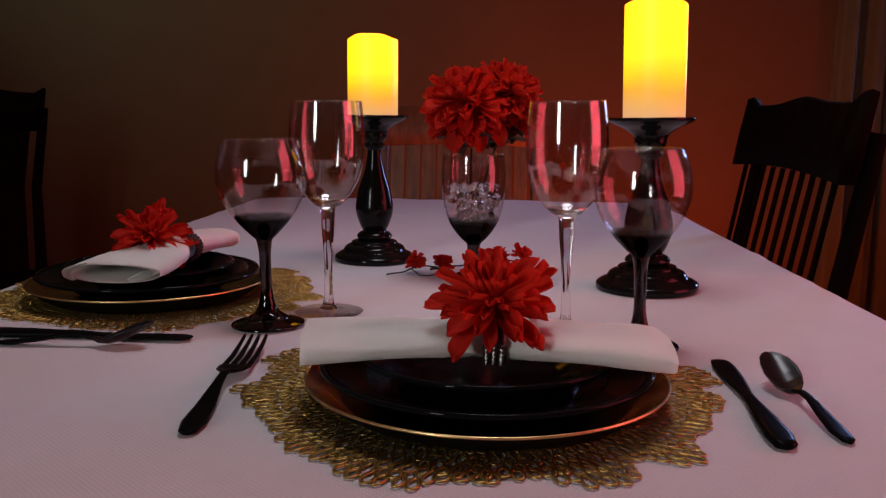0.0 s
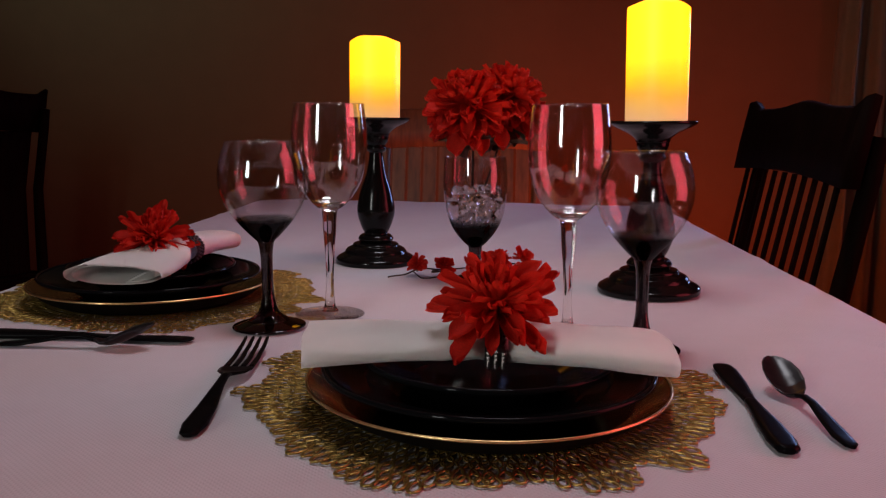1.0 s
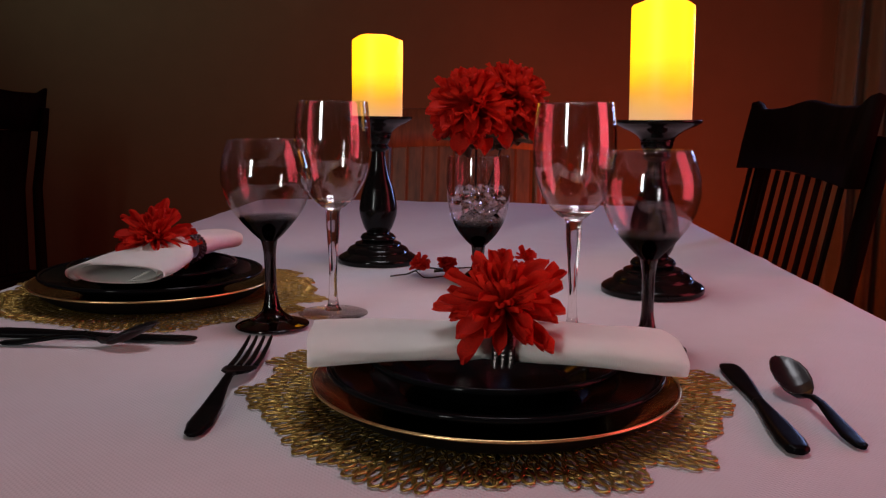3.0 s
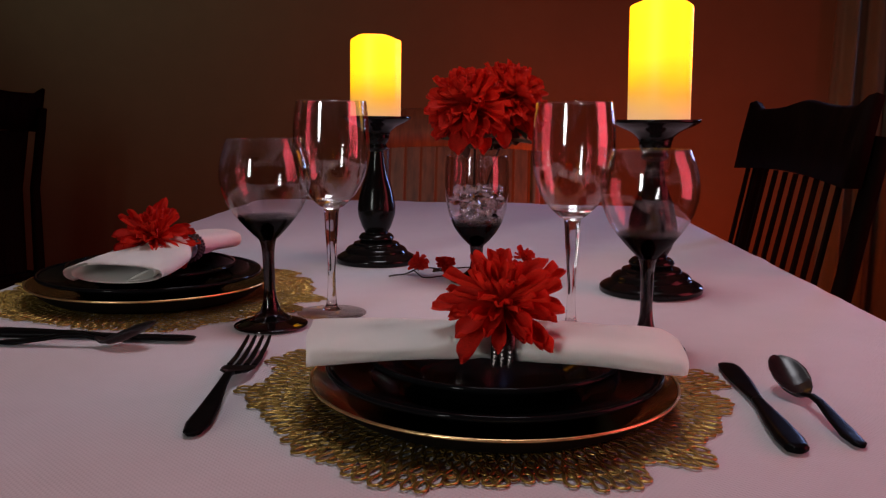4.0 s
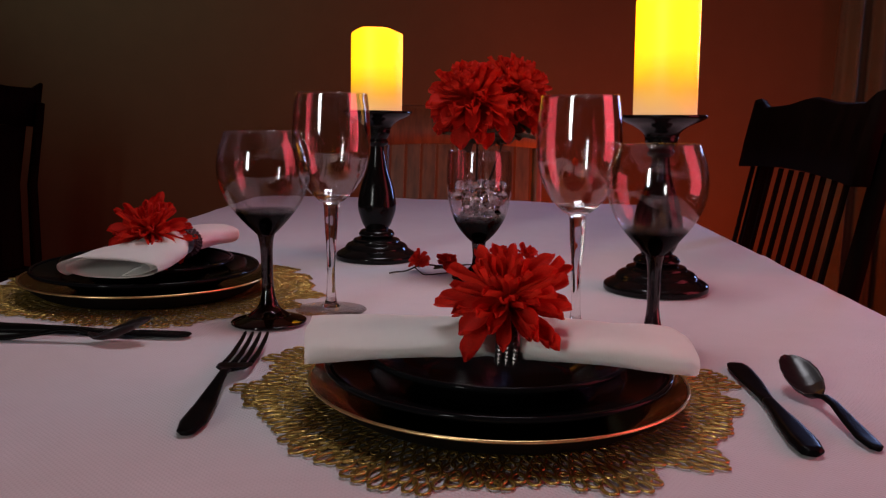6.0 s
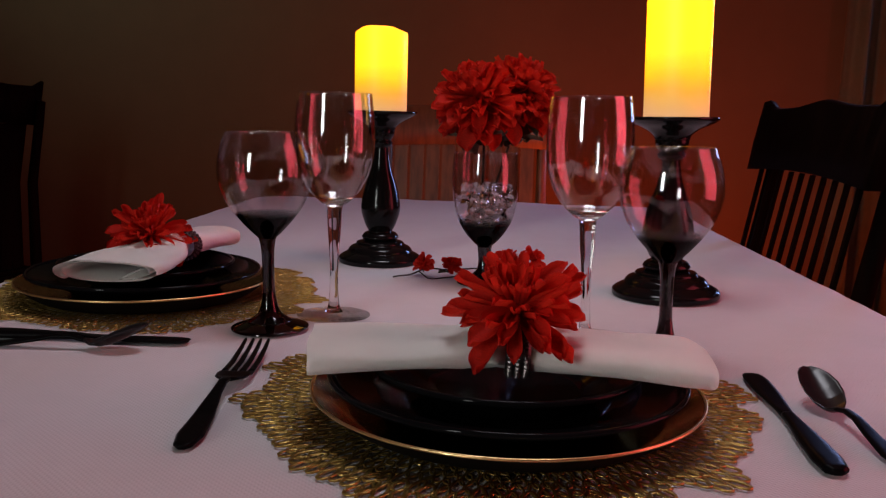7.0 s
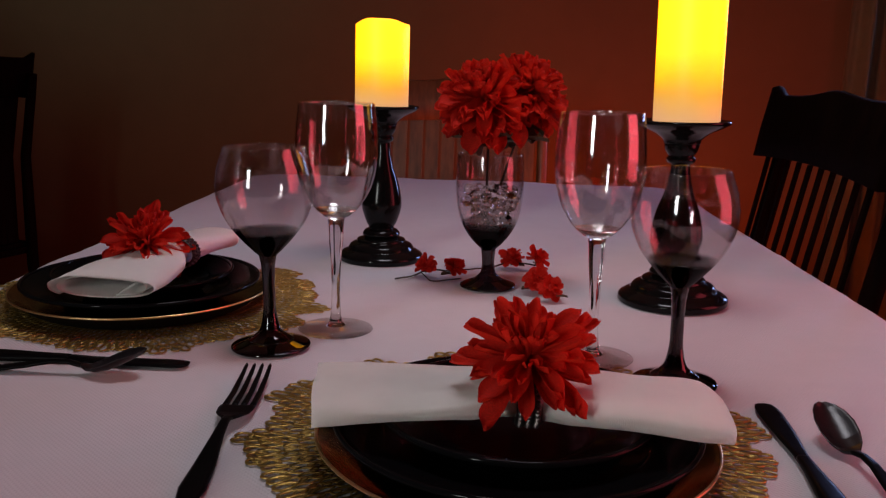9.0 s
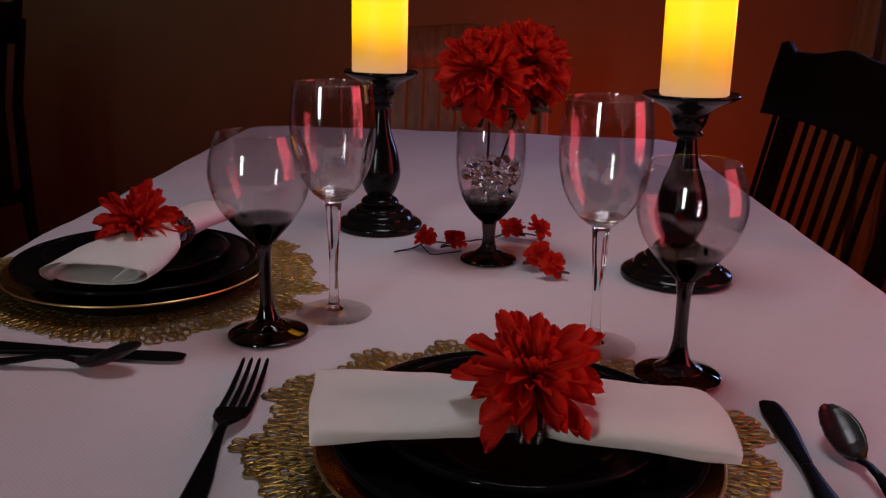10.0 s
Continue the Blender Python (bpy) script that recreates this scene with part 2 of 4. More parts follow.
def lathe(profile, seg=48, close=False, bm=None):
    """Turns a profile of (radius, height) round the z axis."""
    bm = bm or bmesh.new()
    rings = []
    for r, z in profile:
        if r < 1e-5:
            rings.append([bm.verts.new((0, 0, z))])
        else:
            rings.append([bm.verts.new((r * math.cos(a), r * math.sin(a), z)) for a in (2 * math.pi * i / seg for i in range(seg))])
    pairs = list(zip(rings, rings[1:])) + ([(rings[-1], rings[0])] if close else [])
    for a, b in pairs:
        for i in range(seg):
            j = (i + 1) % seg
            q = [a[i % len(a)], a[j % len(a)], b[j % len(b)], b[i % len(b)]]
            q = list(dict.fromkeys(q))
            if len(q) > 2:
                bm.faces.new(q)
    return bm


def curve(points, n=6):
    """A smooth line of (radius, height) through the points."""
    out = []
    for i in range(len(points) - 1):
        p = [Vector(points[max(0, min(len(points) - 1, k))]) for k in (i - 1, i, i + 1, i + 2)]
        for s in range(n):
            t = s / n
            out.append(0.5 * ((2 * p[1]) + (p[2] - p[0]) * t + (2 * p[0] - 5 * p[1] + 4 * p[2] - p[3]) * t * t + (3 * p[1] - p[0] - 3 * p[2] + p[3]) * t ** 3))
    return [tuple(v) for v in out] + [tuple(points[-1])]


def block(size, at=(0, 0, 0), bevel=0.0, bm=None):
    bm = bm or bmesh.new()
    r = bmesh.ops.create_cube(bm, size=1, matrix=Matrix.Translation(at) @ Matrix.Diagonal((*size, 1)))
    if bevel:
        es = list({e for v in r["verts"] for e in v.link_edges})
        bmesh.ops.bevel(bm, geom=es, offset=bevel, segments=2, affect="EDGES")
    return bm


def tube(points, radius, seg=6, bm=None):
    """A round rod along points; radius a number or one per point."""
    bm = bm or bmesh.new()
    pts = [Vector(p) for p in points]
    rings = []
    for i, p in enumerate(pts):
        d = (pts[min(i + 1, len(pts) - 1)] - pts[max(i - 1, 0)]).normalized()
        u = d.orthogonal().normalized() if abs(d.z) > 0.95 else d.cross(Vector((0, 0, 1))).normalized()
        v = d.cross(u)
        r = radius[i] if isinstance(radius, (list, tuple)) else radius
        rings.append([bm.verts.new(p + r * (math.cos(a) * u + math.sin(a) * v)) for a in (2 * math.pi * k / seg for k in range(seg))])
    for a, b in zip(rings, rings[1:]):
        for k in range(seg):
            bm.faces.new((a[k], a[(k + 1) % seg], b[(k + 1) % seg], b[k]))
    bm.faces.new(rings[0])
    bm.faces.new(rings[-1])
    return bm


# ---- the room ----
X0, X1, Y0, Y1, ZF, ZC = -2.6, 1.9, -1.8, 3.3, -0.76, 1.68


def wall(name, axis, at, out, lo, hi, opening=None):
    """A wall 0.12 thick across x or y at a place, with one window opening (a0, a1, z0, z1)."""
    bm = bmesh.new()
    mid = at + out * 0.06

    def piece(a0, a1, z0, z1):
        c, s = ((a0 + a1) / 2, (z0 + z1) / 2), (a1 - a0, z1 - z0)
        block((0.12, s[0], s[1]) if axis == "x" else (s[0], 0.12, s[1]), (mid, c[0], c[1]) if axis == "x" else (c[0], mid, c[1]), bm=bm)

    if opening:
        a0, a1, z0, z1 = opening
        piece(lo, a0, ZF, ZC), piece(a1, hi, ZF, ZC), piece(a0, a1, ZF, z0), piece(a0, a1, z1, ZC)
    else:
        piece(lo, hi, ZF, ZC)
    return tagged(part(name, bm, WALL, smooth=False), "brown painted dining room wall", "wall", kind="structure")


wall("wall_north", "y", Y1, 1, X0 - 0.12, X1 + 0.12)
wall("wall_south", "y", Y0, -1, X0 - 0.12, X1 + 0.12, (-1.70, -1.20, 0.05, 1.45))
wall("wall_west", "x", X0, -1, Y0, Y1, (1.5, 2.0, 0.45, 1.45))
wall("wall_east", "x", X1, 1, Y0, Y1, (0.05, 1.25, -0.6, 1.42))
tagged(part("floor", block((4.74, 5.34, 0.1), ((X0 + X1) / 2, (Y0 + Y1) / 2, ZF - 0.05)), FLOOR, smooth=False), "dark stained wooden floor", "floor", kind="structure")
tagged(part("ceiling", block((4.74, 5.34, 0.1), ((X0 + X1) / 2, (Y0 + Y1) / 2, ZC + 0.05)), CEILING, smooth=False), "plain off-white ceiling", "ceiling", kind="structure")
tagged(part("baseboard", block((4.48, 0.015, 0.1), ((X0 + X1) / 2, Y1 - 0.0085, ZF + 0.05), 0.003), TRIM, smooth=False), "painted baseboard along the wall", "baseboard", kind="structure")
for i, (axis, at, a0, a1, z0, z1) in enumerate((("x", X0 - 0.06, 1.5, 2.0, 0.45, 1.45), ("x", X1 + 0.06, 0.05, 1.25, -0.6, 1.42), ("y", Y0 - 0.06, -1.70, -1.20, 0.05, 1.45))):
    w, h = a1 - a0, z1 - z0
    win = thing(f"window_{i + 1}", pose(at, (a0 + a1) / 2, z0, 0, 0, 90) if axis == "x" else pose((a0 + a1) / 2, at, z0), "painted window in the wall", "window", kind="structure")
    fr = bmesh.new()
    for s in (-1, 1):
        block((0.05, 0.06, h - 0.004), (s * (w / 2 - 0.027), 0, h / 2), bm=fr)
    for z in (0.027, h - 0.027, h / 2):
        block((w - 0.108, 0.06, 0.05), (0, 0, z), bm=fr)
    part("window_frame", fr, TRIM, win, smooth=False)
    for z in (0.052 + (h - 0.154) / 4, h - 0.052 - (h - 0.154) / 4):
        pn = part("pane", block((w - 0.11, 0.004, (h - 0.158) / 2), (0, 0, z)), PANE, win, smooth=False)
        pn.visible_shadow = False

# Fixture added out of view to house the overhead lamp.
lamp = thing("added_ceiling_light", pose(0.1, 1.2, 1.60), "added white ceiling light, out of view over the table", "ceiling light")
part("canopy", lathe([(0, 0.08), (0.07, 0.08), (0.08, 0.07), (0.3, 0.035), (0.31, 0.0), (0.3, 0.0), (0.29, 0.03), (0, 0.06)], 40), TRIM, lamp)

# picture on the far wall, its lower edge in view
pic = thing("picture_frame", pose(0.295, Y1 - 0.022, 0.632), "dark framed picture hung on the brown wall", "picture")
fr = bmesh.new()
for s in (-1, 1):
    block((0.035, 0.035, 0.42), (s * 0.248, 0, 0.21), 0.004, fr)
for z in (0.0175, 0.4025):
    block((0.46, 0.035, 0.035), (0, 0, z), 0.004, fr)
part("frame", fr, DARK_WOOD, pic, smooth=False)
part("canvas", block((0.458, 0.012, 0.35), (0, 0.008, 0.21)), CANVAS, pic, smooth=False)


def folded_curtain(x0, x1, y, z0, z1, folds, depth):
    bm = bmesh.new()
    n, m = folds * 12, 14
    grid = []
    for j in range(m + 1):
        v = j / m
        row = []
        for i in range(n + 1):
            u = i / n
            ph = u * folds * 2 * math.pi + 0.7 * noise.noise((u * 4, v * 1.5, 3))
            d = depth * (0.55 + 0.45 * (1 - v)) * (math.sin(ph) + 0.35 * math.sin(2.3 * ph + 1))
            row.append(bm.verts.new((x0 + u * (x1 - x0), y + d, z0 + v * (z1 - z0))))
        grid.append(row)
    for a, b in zip(grid, grid[1:]):
        for i in range(n):
            bm.faces.new((a[i], a[i + 1], b[i + 1], b[i]))
    bmesh.ops.solidify(bm, geom=bm.faces[:], thickness=0.002)
    return bm


cur = thing("curtain", pose(0, 0, 0), "olive brown curtain hanging in soft folds by the wall", "curtain")
part("panel", folded_curtain(1.22, 1.75, Y1 - 0.085, ZF + 0.02, 1.45, 6, 0.03), CURTAIN, cur)
part("rod", tube([(1.05, Y1 - 0.085, 1.47), (1.88, Y1 - 0.085, 1.47)], 0.012, 10), DARK_WOOD, cur)
part("bracket", block((0.02, 0.09, 0.02), (1.12, Y1 - 0.047, 1.47), 0.003), DARK_WOOD, cur)

# ---- table and cloth ----
TX0, TX1, TY0, TY1 = -0.520, 0.506, 0.55, 2.405


def rounded(inset, r=0.07):
    pts = []
    for cx, cy, a0 in ((TX1, TY1, 0), (TX0, TY1, 90), (TX0, TY0, 180), (TX1, TY0, 270)):
        sx, sy = (1 if cx == TX1 else -1), (1 if cy == TY1 else -1)
        c = Vector((cx - sx * r, cy - sy * r))
        pts += [(c + (r - inset) * Vector((math.cos(radians(a0 + 90 * k / 8)), math.sin(radians(a0 + 90 * k / 8))))) for k in range(9)]
    out = []
    for a, b in zip(pts, pts[1:] + pts[:1]):
        k = max(1, round((b - a).length / 0.02))
        out += [a.lerp(b, i / k) for i in range(k)]
    return out


table = thing("dining_table", pose(0, 0, ZF), "dark wooden dining table under a white cloth", "table")
bm = bmesh.new()
loops = []
for z, ins in ((0.72, 0.014), (0.722, 0.012), (0.756, 0.012), (0.7575, 0.014)):
    loops.append([bm.verts.new((p.x, p.y, z)) for p in rounded(ins)])
for a, b in zip(loops, loops[1:]):
    for i in range(len(a)):
        bm.faces.new((a[i], a[(i + 1) % len(a)], b[(i + 1) % len(a)], b[i]))
bm.faces.new(loops[0]), bm.faces.new(loops[-1])
part("tabletop", bm, DARK_WOOD, table, smooth=False)
ap = bmesh.new()
for y in (TY0 + 0.12, TY1 - 0.12):
    block((0.76, 0.022, 0.09), (0, y, 0.673), 0.002, ap)
for x in (-0.39, 0.39):
    block((0.022, TY1 - TY0 - 0.28, 0.09), (x, (TY0 + TY1) / 2, 0.673), 0.002, ap)
part("apron", ap, DARK_WOOD, table, smooth=False)
for x in (-0.39, 0.39):
    for y in (TY0 + 0.12, TY1 - 0.12):
        leg = part("leg", lathe(curve([(0.022, 0), (0.03, 0.05), (0.024, 0.2), (0.037, 0.4), (0.03, 0.55), (0.036, 0.6), (0.036, 0.719)], 4), 16), DARK_WOOD, table)
        leg.location = (x, y, 0)

bm = bmesh.new()
rows = ((0.030, 0.0), (0.010, 0.0), (0.004, -0.0012), (0.0, -0.005), (-0.003, -0.015), (-0.006, -0.04), (-0.009, -0.09), (-0.012, -0.15), (-0.014, -0.21))
rings = []
for ins, z in rows:
    ring = []
    pts = rounded(0.012)
    for i, p in enumerate(pts):
        c = Vector((max(TX0 + 0.07, min(TX1 - 0.07, p.x)), max(TY0 + 0.07, min(TY1 - 0.07, p.y))))
        d = (p - c).normalized()
        q = c + d * (0.07 - ins)
        wv = noise.noise((p.x * 9, p.y * 9, 1)) + 0.5 * noise.noise((p.x * 25, p.y * 25, 5))
        lift = 0.0035 * max(0, wv) if -0.016 < z and ins < 0.02 else 0.0
        out = wv * min(1, max(0, -z) / 0.12) * 0.010
        ring.append(bm.verts.new((q.x + d.x * out, q.y + d.y * out, z + lift)))
    rings.append(ring)
for a, b in zip(rings, rings[1:]):
    for i in range(len(a)):
        j = (i + 1) % len(a)
        bm.faces.new((a[i], a[j], b[j], b[i]))
bm.faces.new(rings[0])
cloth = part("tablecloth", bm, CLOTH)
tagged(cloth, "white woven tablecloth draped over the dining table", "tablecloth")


# ---- chairs ----
def chair(m, label, slats, slat_w, width=0.46, wood=DARK_WOOD, lean=0.06, bow_d=0.02):
    """Press-back chair; origin on the floor under the back, seat towards +y."""
    ch = thing("dining_chair", m, label, "chair", "chairs round the table")

    def back_y(z):
        return -lean * max(0.0, (z - 0.72) / 0.28)

    bm = bmesh.new()
    n, top = 28, []
    for i in range(n + 1):
        u = i / n * 2 - 1
        x = u * width / 2
        hi = 1.0 + 0.012 * math.exp(-(u / 0.33) ** 2) - 0.006 + 0.016 * max(0, abs(u) - 0.86) / 0.14
        lo = 0.885 + 0.01 * math.cos(u * 1.5)
        bow = -bow_d * (1 - u * u)
        top.append([bm.verts.new((x, back_y(z) + bow + o, z)) for z, o in ((lo, -0.012), (lo, 0.012), (lo + 0.05, 0.013), (hi, 0.011), (hi + 0.004, 0), (hi, -0.011))])
    for a, b in zip(top, top[1:]):
        for k in range(6):
            bm.faces.new((a[k], a[(k + 1) % 6], b[(k + 1) % 6], b[k]))
    bm.faces.new(top[0]), bm.faces.new(top[-1])
    part("crest_rail", bm, wood, ch)
    for s in (-1, 1):
        pts = [(s * (width / 2 - 0.02), -0.03 - 0.06 * (0.4 - z) / 0.4 if z < 0.4 else back_y(z) - 0.032, z) for z in (0, 0.2, 0.4, 0.5, 0.62, 0.72, 0.82, 0.9, 0.955)]
        part("stile", tube(pts, [0.014, 0.016, 0.017, 0.017, 0.016, 0.015, 0.014, 0.014, 0.012], 10), wood, ch)
        part("leg", tube([(s * 0.19, 0.38, 0.0), (s * 0.185, 0.375, 0.2), (s * 0.175, 0.36, 0.436)], [0.014, 0.019, 0.02], 10), wood, ch)
    for i in range(slats):
        u = (i + 0.5) / slats * 2 - 1
        x = u * (width / 2 - (0.04 if slats < 10 else 0.022))
        bm = bmesh.new()
        prev = None
        for z in (0.47, 0.55, 0.64, 0.72, 0.80, 0.892):
            y = back_y(z) - bow_d * (1 - u * u) * (z - 0.4) / 0.5
            ring = [bm.verts.new((x + a, y + b, z)) for a, b in ((-slat_w / 2, -0.003), (slat_w / 2, -0.003), (slat_w / 2, 0.003), (-slat_w / 2, 0.003))]
            if prev:
                for k in range(4):
                    bm.faces.new((prev[k], prev[(k + 1) % 4], ring[(k + 1) % 4], ring[k]))
            else:
                bm.faces.new(ring)
            prev = ring
        bm.faces.new(prev)
        part("slat", bm, wood, ch, smooth=False)
    part("seat", block((width - 0.01, 0.43, 0.034), (0, 0.185, 0.453), 0.012), wood, ch, smooth=False)
    part("stretcher", tube([(-0.18, 0.37, 0.2), (0.18, 0.37, 0.2)], 0.011, 8), wood, ch)
    return ch


chair(pose(0.527, 1.655, ZF, 0, 0, 90), "dark-stained wooden chair with slatted back beside the table", 10, 0.009, 0.51, lean=0.048, bow_d=0.006)
chair(pose(-0.01, 2.60, ZF, 0, 0, 180), "reddish wooden slat-back chair at the head of the table", 9, 0.036, 0.47, CHAIR_WOOD)
chair(pose(-1.41, 2.58, ZF, 0, 0, 70) @ Matrix.Diagonal((1, 1, 1.03, 1)), "dark wooden chair standing apart by the wall", 9, 0.04, 0.46)


# ---- place settings ----
def drop_loop(length, width, wire, n=12, k=4):
    """One open drop-shaped loop lying in the plane, pointing along x."""
    verts, faces = [], []
    for i in range(n):
        t = 2 * math.pi * i / n
        lx, ly = length / 2 * math.cos(t), width / 2 * math.sin(t) * (0.78 + 0.22 * math.cos(t))
        for j in range(k):
            p = 2 * math.pi * (j + 0.5) / k
            o = wire * math.cos(p)
            verts.append((lx + math.cos(t) * o, ly + math.sin(t) * o, 0.0014 + wire * 0.6 * math.sin(p)))
        for j in range(k):
            i2, j2 = (i + 1) % n, (j + 1) % k
            faces.append((i * k + j, i2 * k + j, i2 * k + j2, i * k + j2))
    return verts, faces


def placemat(m, label):
    """A pierced round mat: rings of open drop-shaped loops, with uneven tips."""
    rng = random.Random(4)
    mat_ob = thing("placemat", m @ Matrix.Diagonal((1.10, 1.09, 1, 1)), label, "placemat", "placemats")
    shapes = []
    for length, width in ((0.0145, 0.0086), (0.0175, 0.0080), (0.0122, 0.0096)):
        v, f = drop_loop(length, width, 0.00135)
        me = bpy.data.meshes.new("loop")
        me.from_pydata(v, [], f)
        me.polygons.foreach_set("use_smooth", [True] * len(f))
        me.materials.append(VINYL)
        shapes.append(me)
    verts, faces = [], []
    count = 116
    for ring in range(10):
        r = 0.092 + ring * 0.0086
        for i in range(count):
            a = 2 * math.pi * (i + 0.5 * (ring % 2)) / count + rng.uniform(-0.012, 0.012)
            reach = 0.5 + 0.75 * noise.noise((math.cos(a) * 5.5, math.sin(a) * 5.5, 7.3)) + 0.35 * noise.noise((math.cos(a) * 16, math.sin(a) * 16, 2.1))
            if ring == 8 and reach < 0.30 or ring == 9 and reach < 0.58:
                continue
            rr = r + rng.uniform(-0.0012, 0.0012) + (0.007 * (reach - 0.5) if ring >= 8 else 0.0)
            if ring >= 7:
                ob = part("loop", shapes[rng.randrange(3)], VINYL, mat_ob)
                s = rng.uniform(0.9, 1.12)
                ob.matrix_local = Matrix.Translation((rr * math.cos(a), rr * math.sin(a), 0)) @ Matrix.Rotation(a + rng.uniform(-0.15, 0.15), 4, "Z") @ Matrix.Diagonal((s, s, 1, 1))
                continue
            size = 0.0080 + ring * 0.0005
            v, f = drop_loop(size * 1.45, size * rng.uniform(0.70, 0.84), 0.00095)
            n0, c, s = len(verts), math.cos(a), math.sin(a)
            verts.extend(((x + rr) * c - y * s, (x + rr) * s + y * c, z) for x, y, z in v)
            faces.extend(tuple(n0 + q for q in face) for face in f)
    me = bpy.data.meshes.new("inner_lattice")
    me.from_pydata(verts, [], faces)
    me.polygons.foreach_set("use_smooth", [True] * len(faces))
    me.materials.append(VINYL)
    tagged(part("inner_lattice", me, VINYL, mat_ob), "small close-set loops", kind="stuff")
    part("centre_disc", lathe([(0.02, 0.0006), (0.092, 0.0006), (0.0935, 0.0014), (0.092, 0.0024), (0.02, 0.0024)], 64, True), VINYL, mat_ob)
    return mat_ob


def charger_plate(m, label):
    ob = thing("charger_plate", m, label, "plate", "charger plates")
    top = [(0.0, 0.004), (0.106, 0.004)] + curve([(0.109, 0.0043), (0.116, 0.0072), (0.126, 0.0135), (0.1345, 0.0195)], 4)
    part("dish", lathe(top + [(0.1345, 0.0188)] + [(r, z - 0.0008) for r, z in reversed(top[:-1])], 96), GOLD, ob)
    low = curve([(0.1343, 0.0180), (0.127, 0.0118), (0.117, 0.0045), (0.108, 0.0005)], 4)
    part("underside", lathe([(0.0, 0.0030), (0.1055, 0.0030)] + curve([(0.109, 0.0033), (0.116, 0.0062), (0.126, 0.0125), (0.1343, 0.0182)], 4) + low + [(0.0, 0.0005)], 96), UNDERSIDE, ob, "underside, its shade put into a near-black colour")
    ring = [(0.1348 + 0.0010 * math.cos(t), 0.0188 + 0.0011 * math.sin(t)) for t in (2 * math.pi * k / 8 for k in range(8))]
    part("gold_rim", lathe(ring, 96, True), GOLD_EDGE, ob, "worn bright gold edge")
    return ob


def plate(m, name, radius, height, label):
    """A coupe-rimmed plate: the body and the thick glossy lip of its glaze."""
    ob = thing(name, m, label, "plate", "black plates")
    foot = radius * 0.58
    prof = [(0.0, 0.006), (foot * 0.9, 0.006)] + curve([(foot, 0.0065), (radius * 0.72, height * 0.55), (radius * 0.76, height * 0.66), (radius * 0.985, height * 0.97)], 5)
    prof += [(radius * 0.985, height - 0.0036)] + curve([(radius * 0.76, height * 0.66 - 0.004), (foot * 1.1, 0.0025), (foot, 0.0), (foot * 0.93, 0.0), (foot * 0.9, 0.002)], 4) + [(0.0, 0.002)]
    part("body", lathe(prof, 96), CERAMIC, ob)
    lip = [(radius * 0.992 + 0.0019 * math.cos(t), height - 0.0018 + 0.0021 * math.sin(t)) for t in (2 * math.pi * k / 12 for k in range(12))]
    part("lip", lathe(lip, 96, True), GLAZE, ob, "glossy rounded lip")
    return ob


def napkin(m, label, length, seed, ends=(0.047, 0.047), high=(0.0115, 0.012), mid=0.026, mid_high=0.016, turns=2.3, tight=0.42):
    """A cloth rolled up flat and gathered at the middle; lies along x."""
    bm = bmesh.new()
    n, k = 48, 84
    rows = []
    for j in range(n + 1):
        u = j / n * 2 - 1
        a, b = (ends[0], high[0]) if u < 0 else (ends[1], high[1])
        g = math.exp(-(u / 0.20) ** 2)
        flare = 0.80 + 0.20 * min(1, abs(u) * 1.15)
        a, b = a * flare * (1 - g) + mid * g, b * (1 - g) + mid_high * g
        row = []
        for i in range(k + 1):
            f = i / k
            t = -0.8 + 2 * math.pi * turns * f
            sc = 1 - tight * f
            c, s = math.cos(t), math.sin(t)
            y = math.copysign(abs(c) ** 0.70, c) * a * sc
            z = math.copysign(abs(s) ** 0.80, s) * b * (1 - 0.8 * tight * f * 1.25)
            w = noise.noise((u * 2.2 + seed, c * 1.1, s * 1.1)) * 0.0022 + noise.noise((u * 8 + seed, c * 5, s * 5)) * 0.0014 * (g * 1.8 + 0.25)
            pull = -0.015 * max(c, 0) * u ** 4 if u > 0 else -0.006 * c * abs(u) ** 5
            row.append(bm.verts.new((u * length / 2 * (1 - 0.018 * f) + pull, y + w, max(0.0008, b + z + w * sc) - 0.0045 * abs(u) ** 3)))
        rows.append(row)
    for p, q in zip(rows, rows[1:]):
        for i in range(k):
            bm.faces.new((p[i], p[i + 1], q[i + 1], q[i]))
    bmesh.ops.solidify(bm, geom=bm.faces[:], thickness=0.0013)
    ob = part("napkin", bm, NAPKIN)
    ob.matrix_world = m
    return tagged(ob, label, "napkin", "rolled napkins")


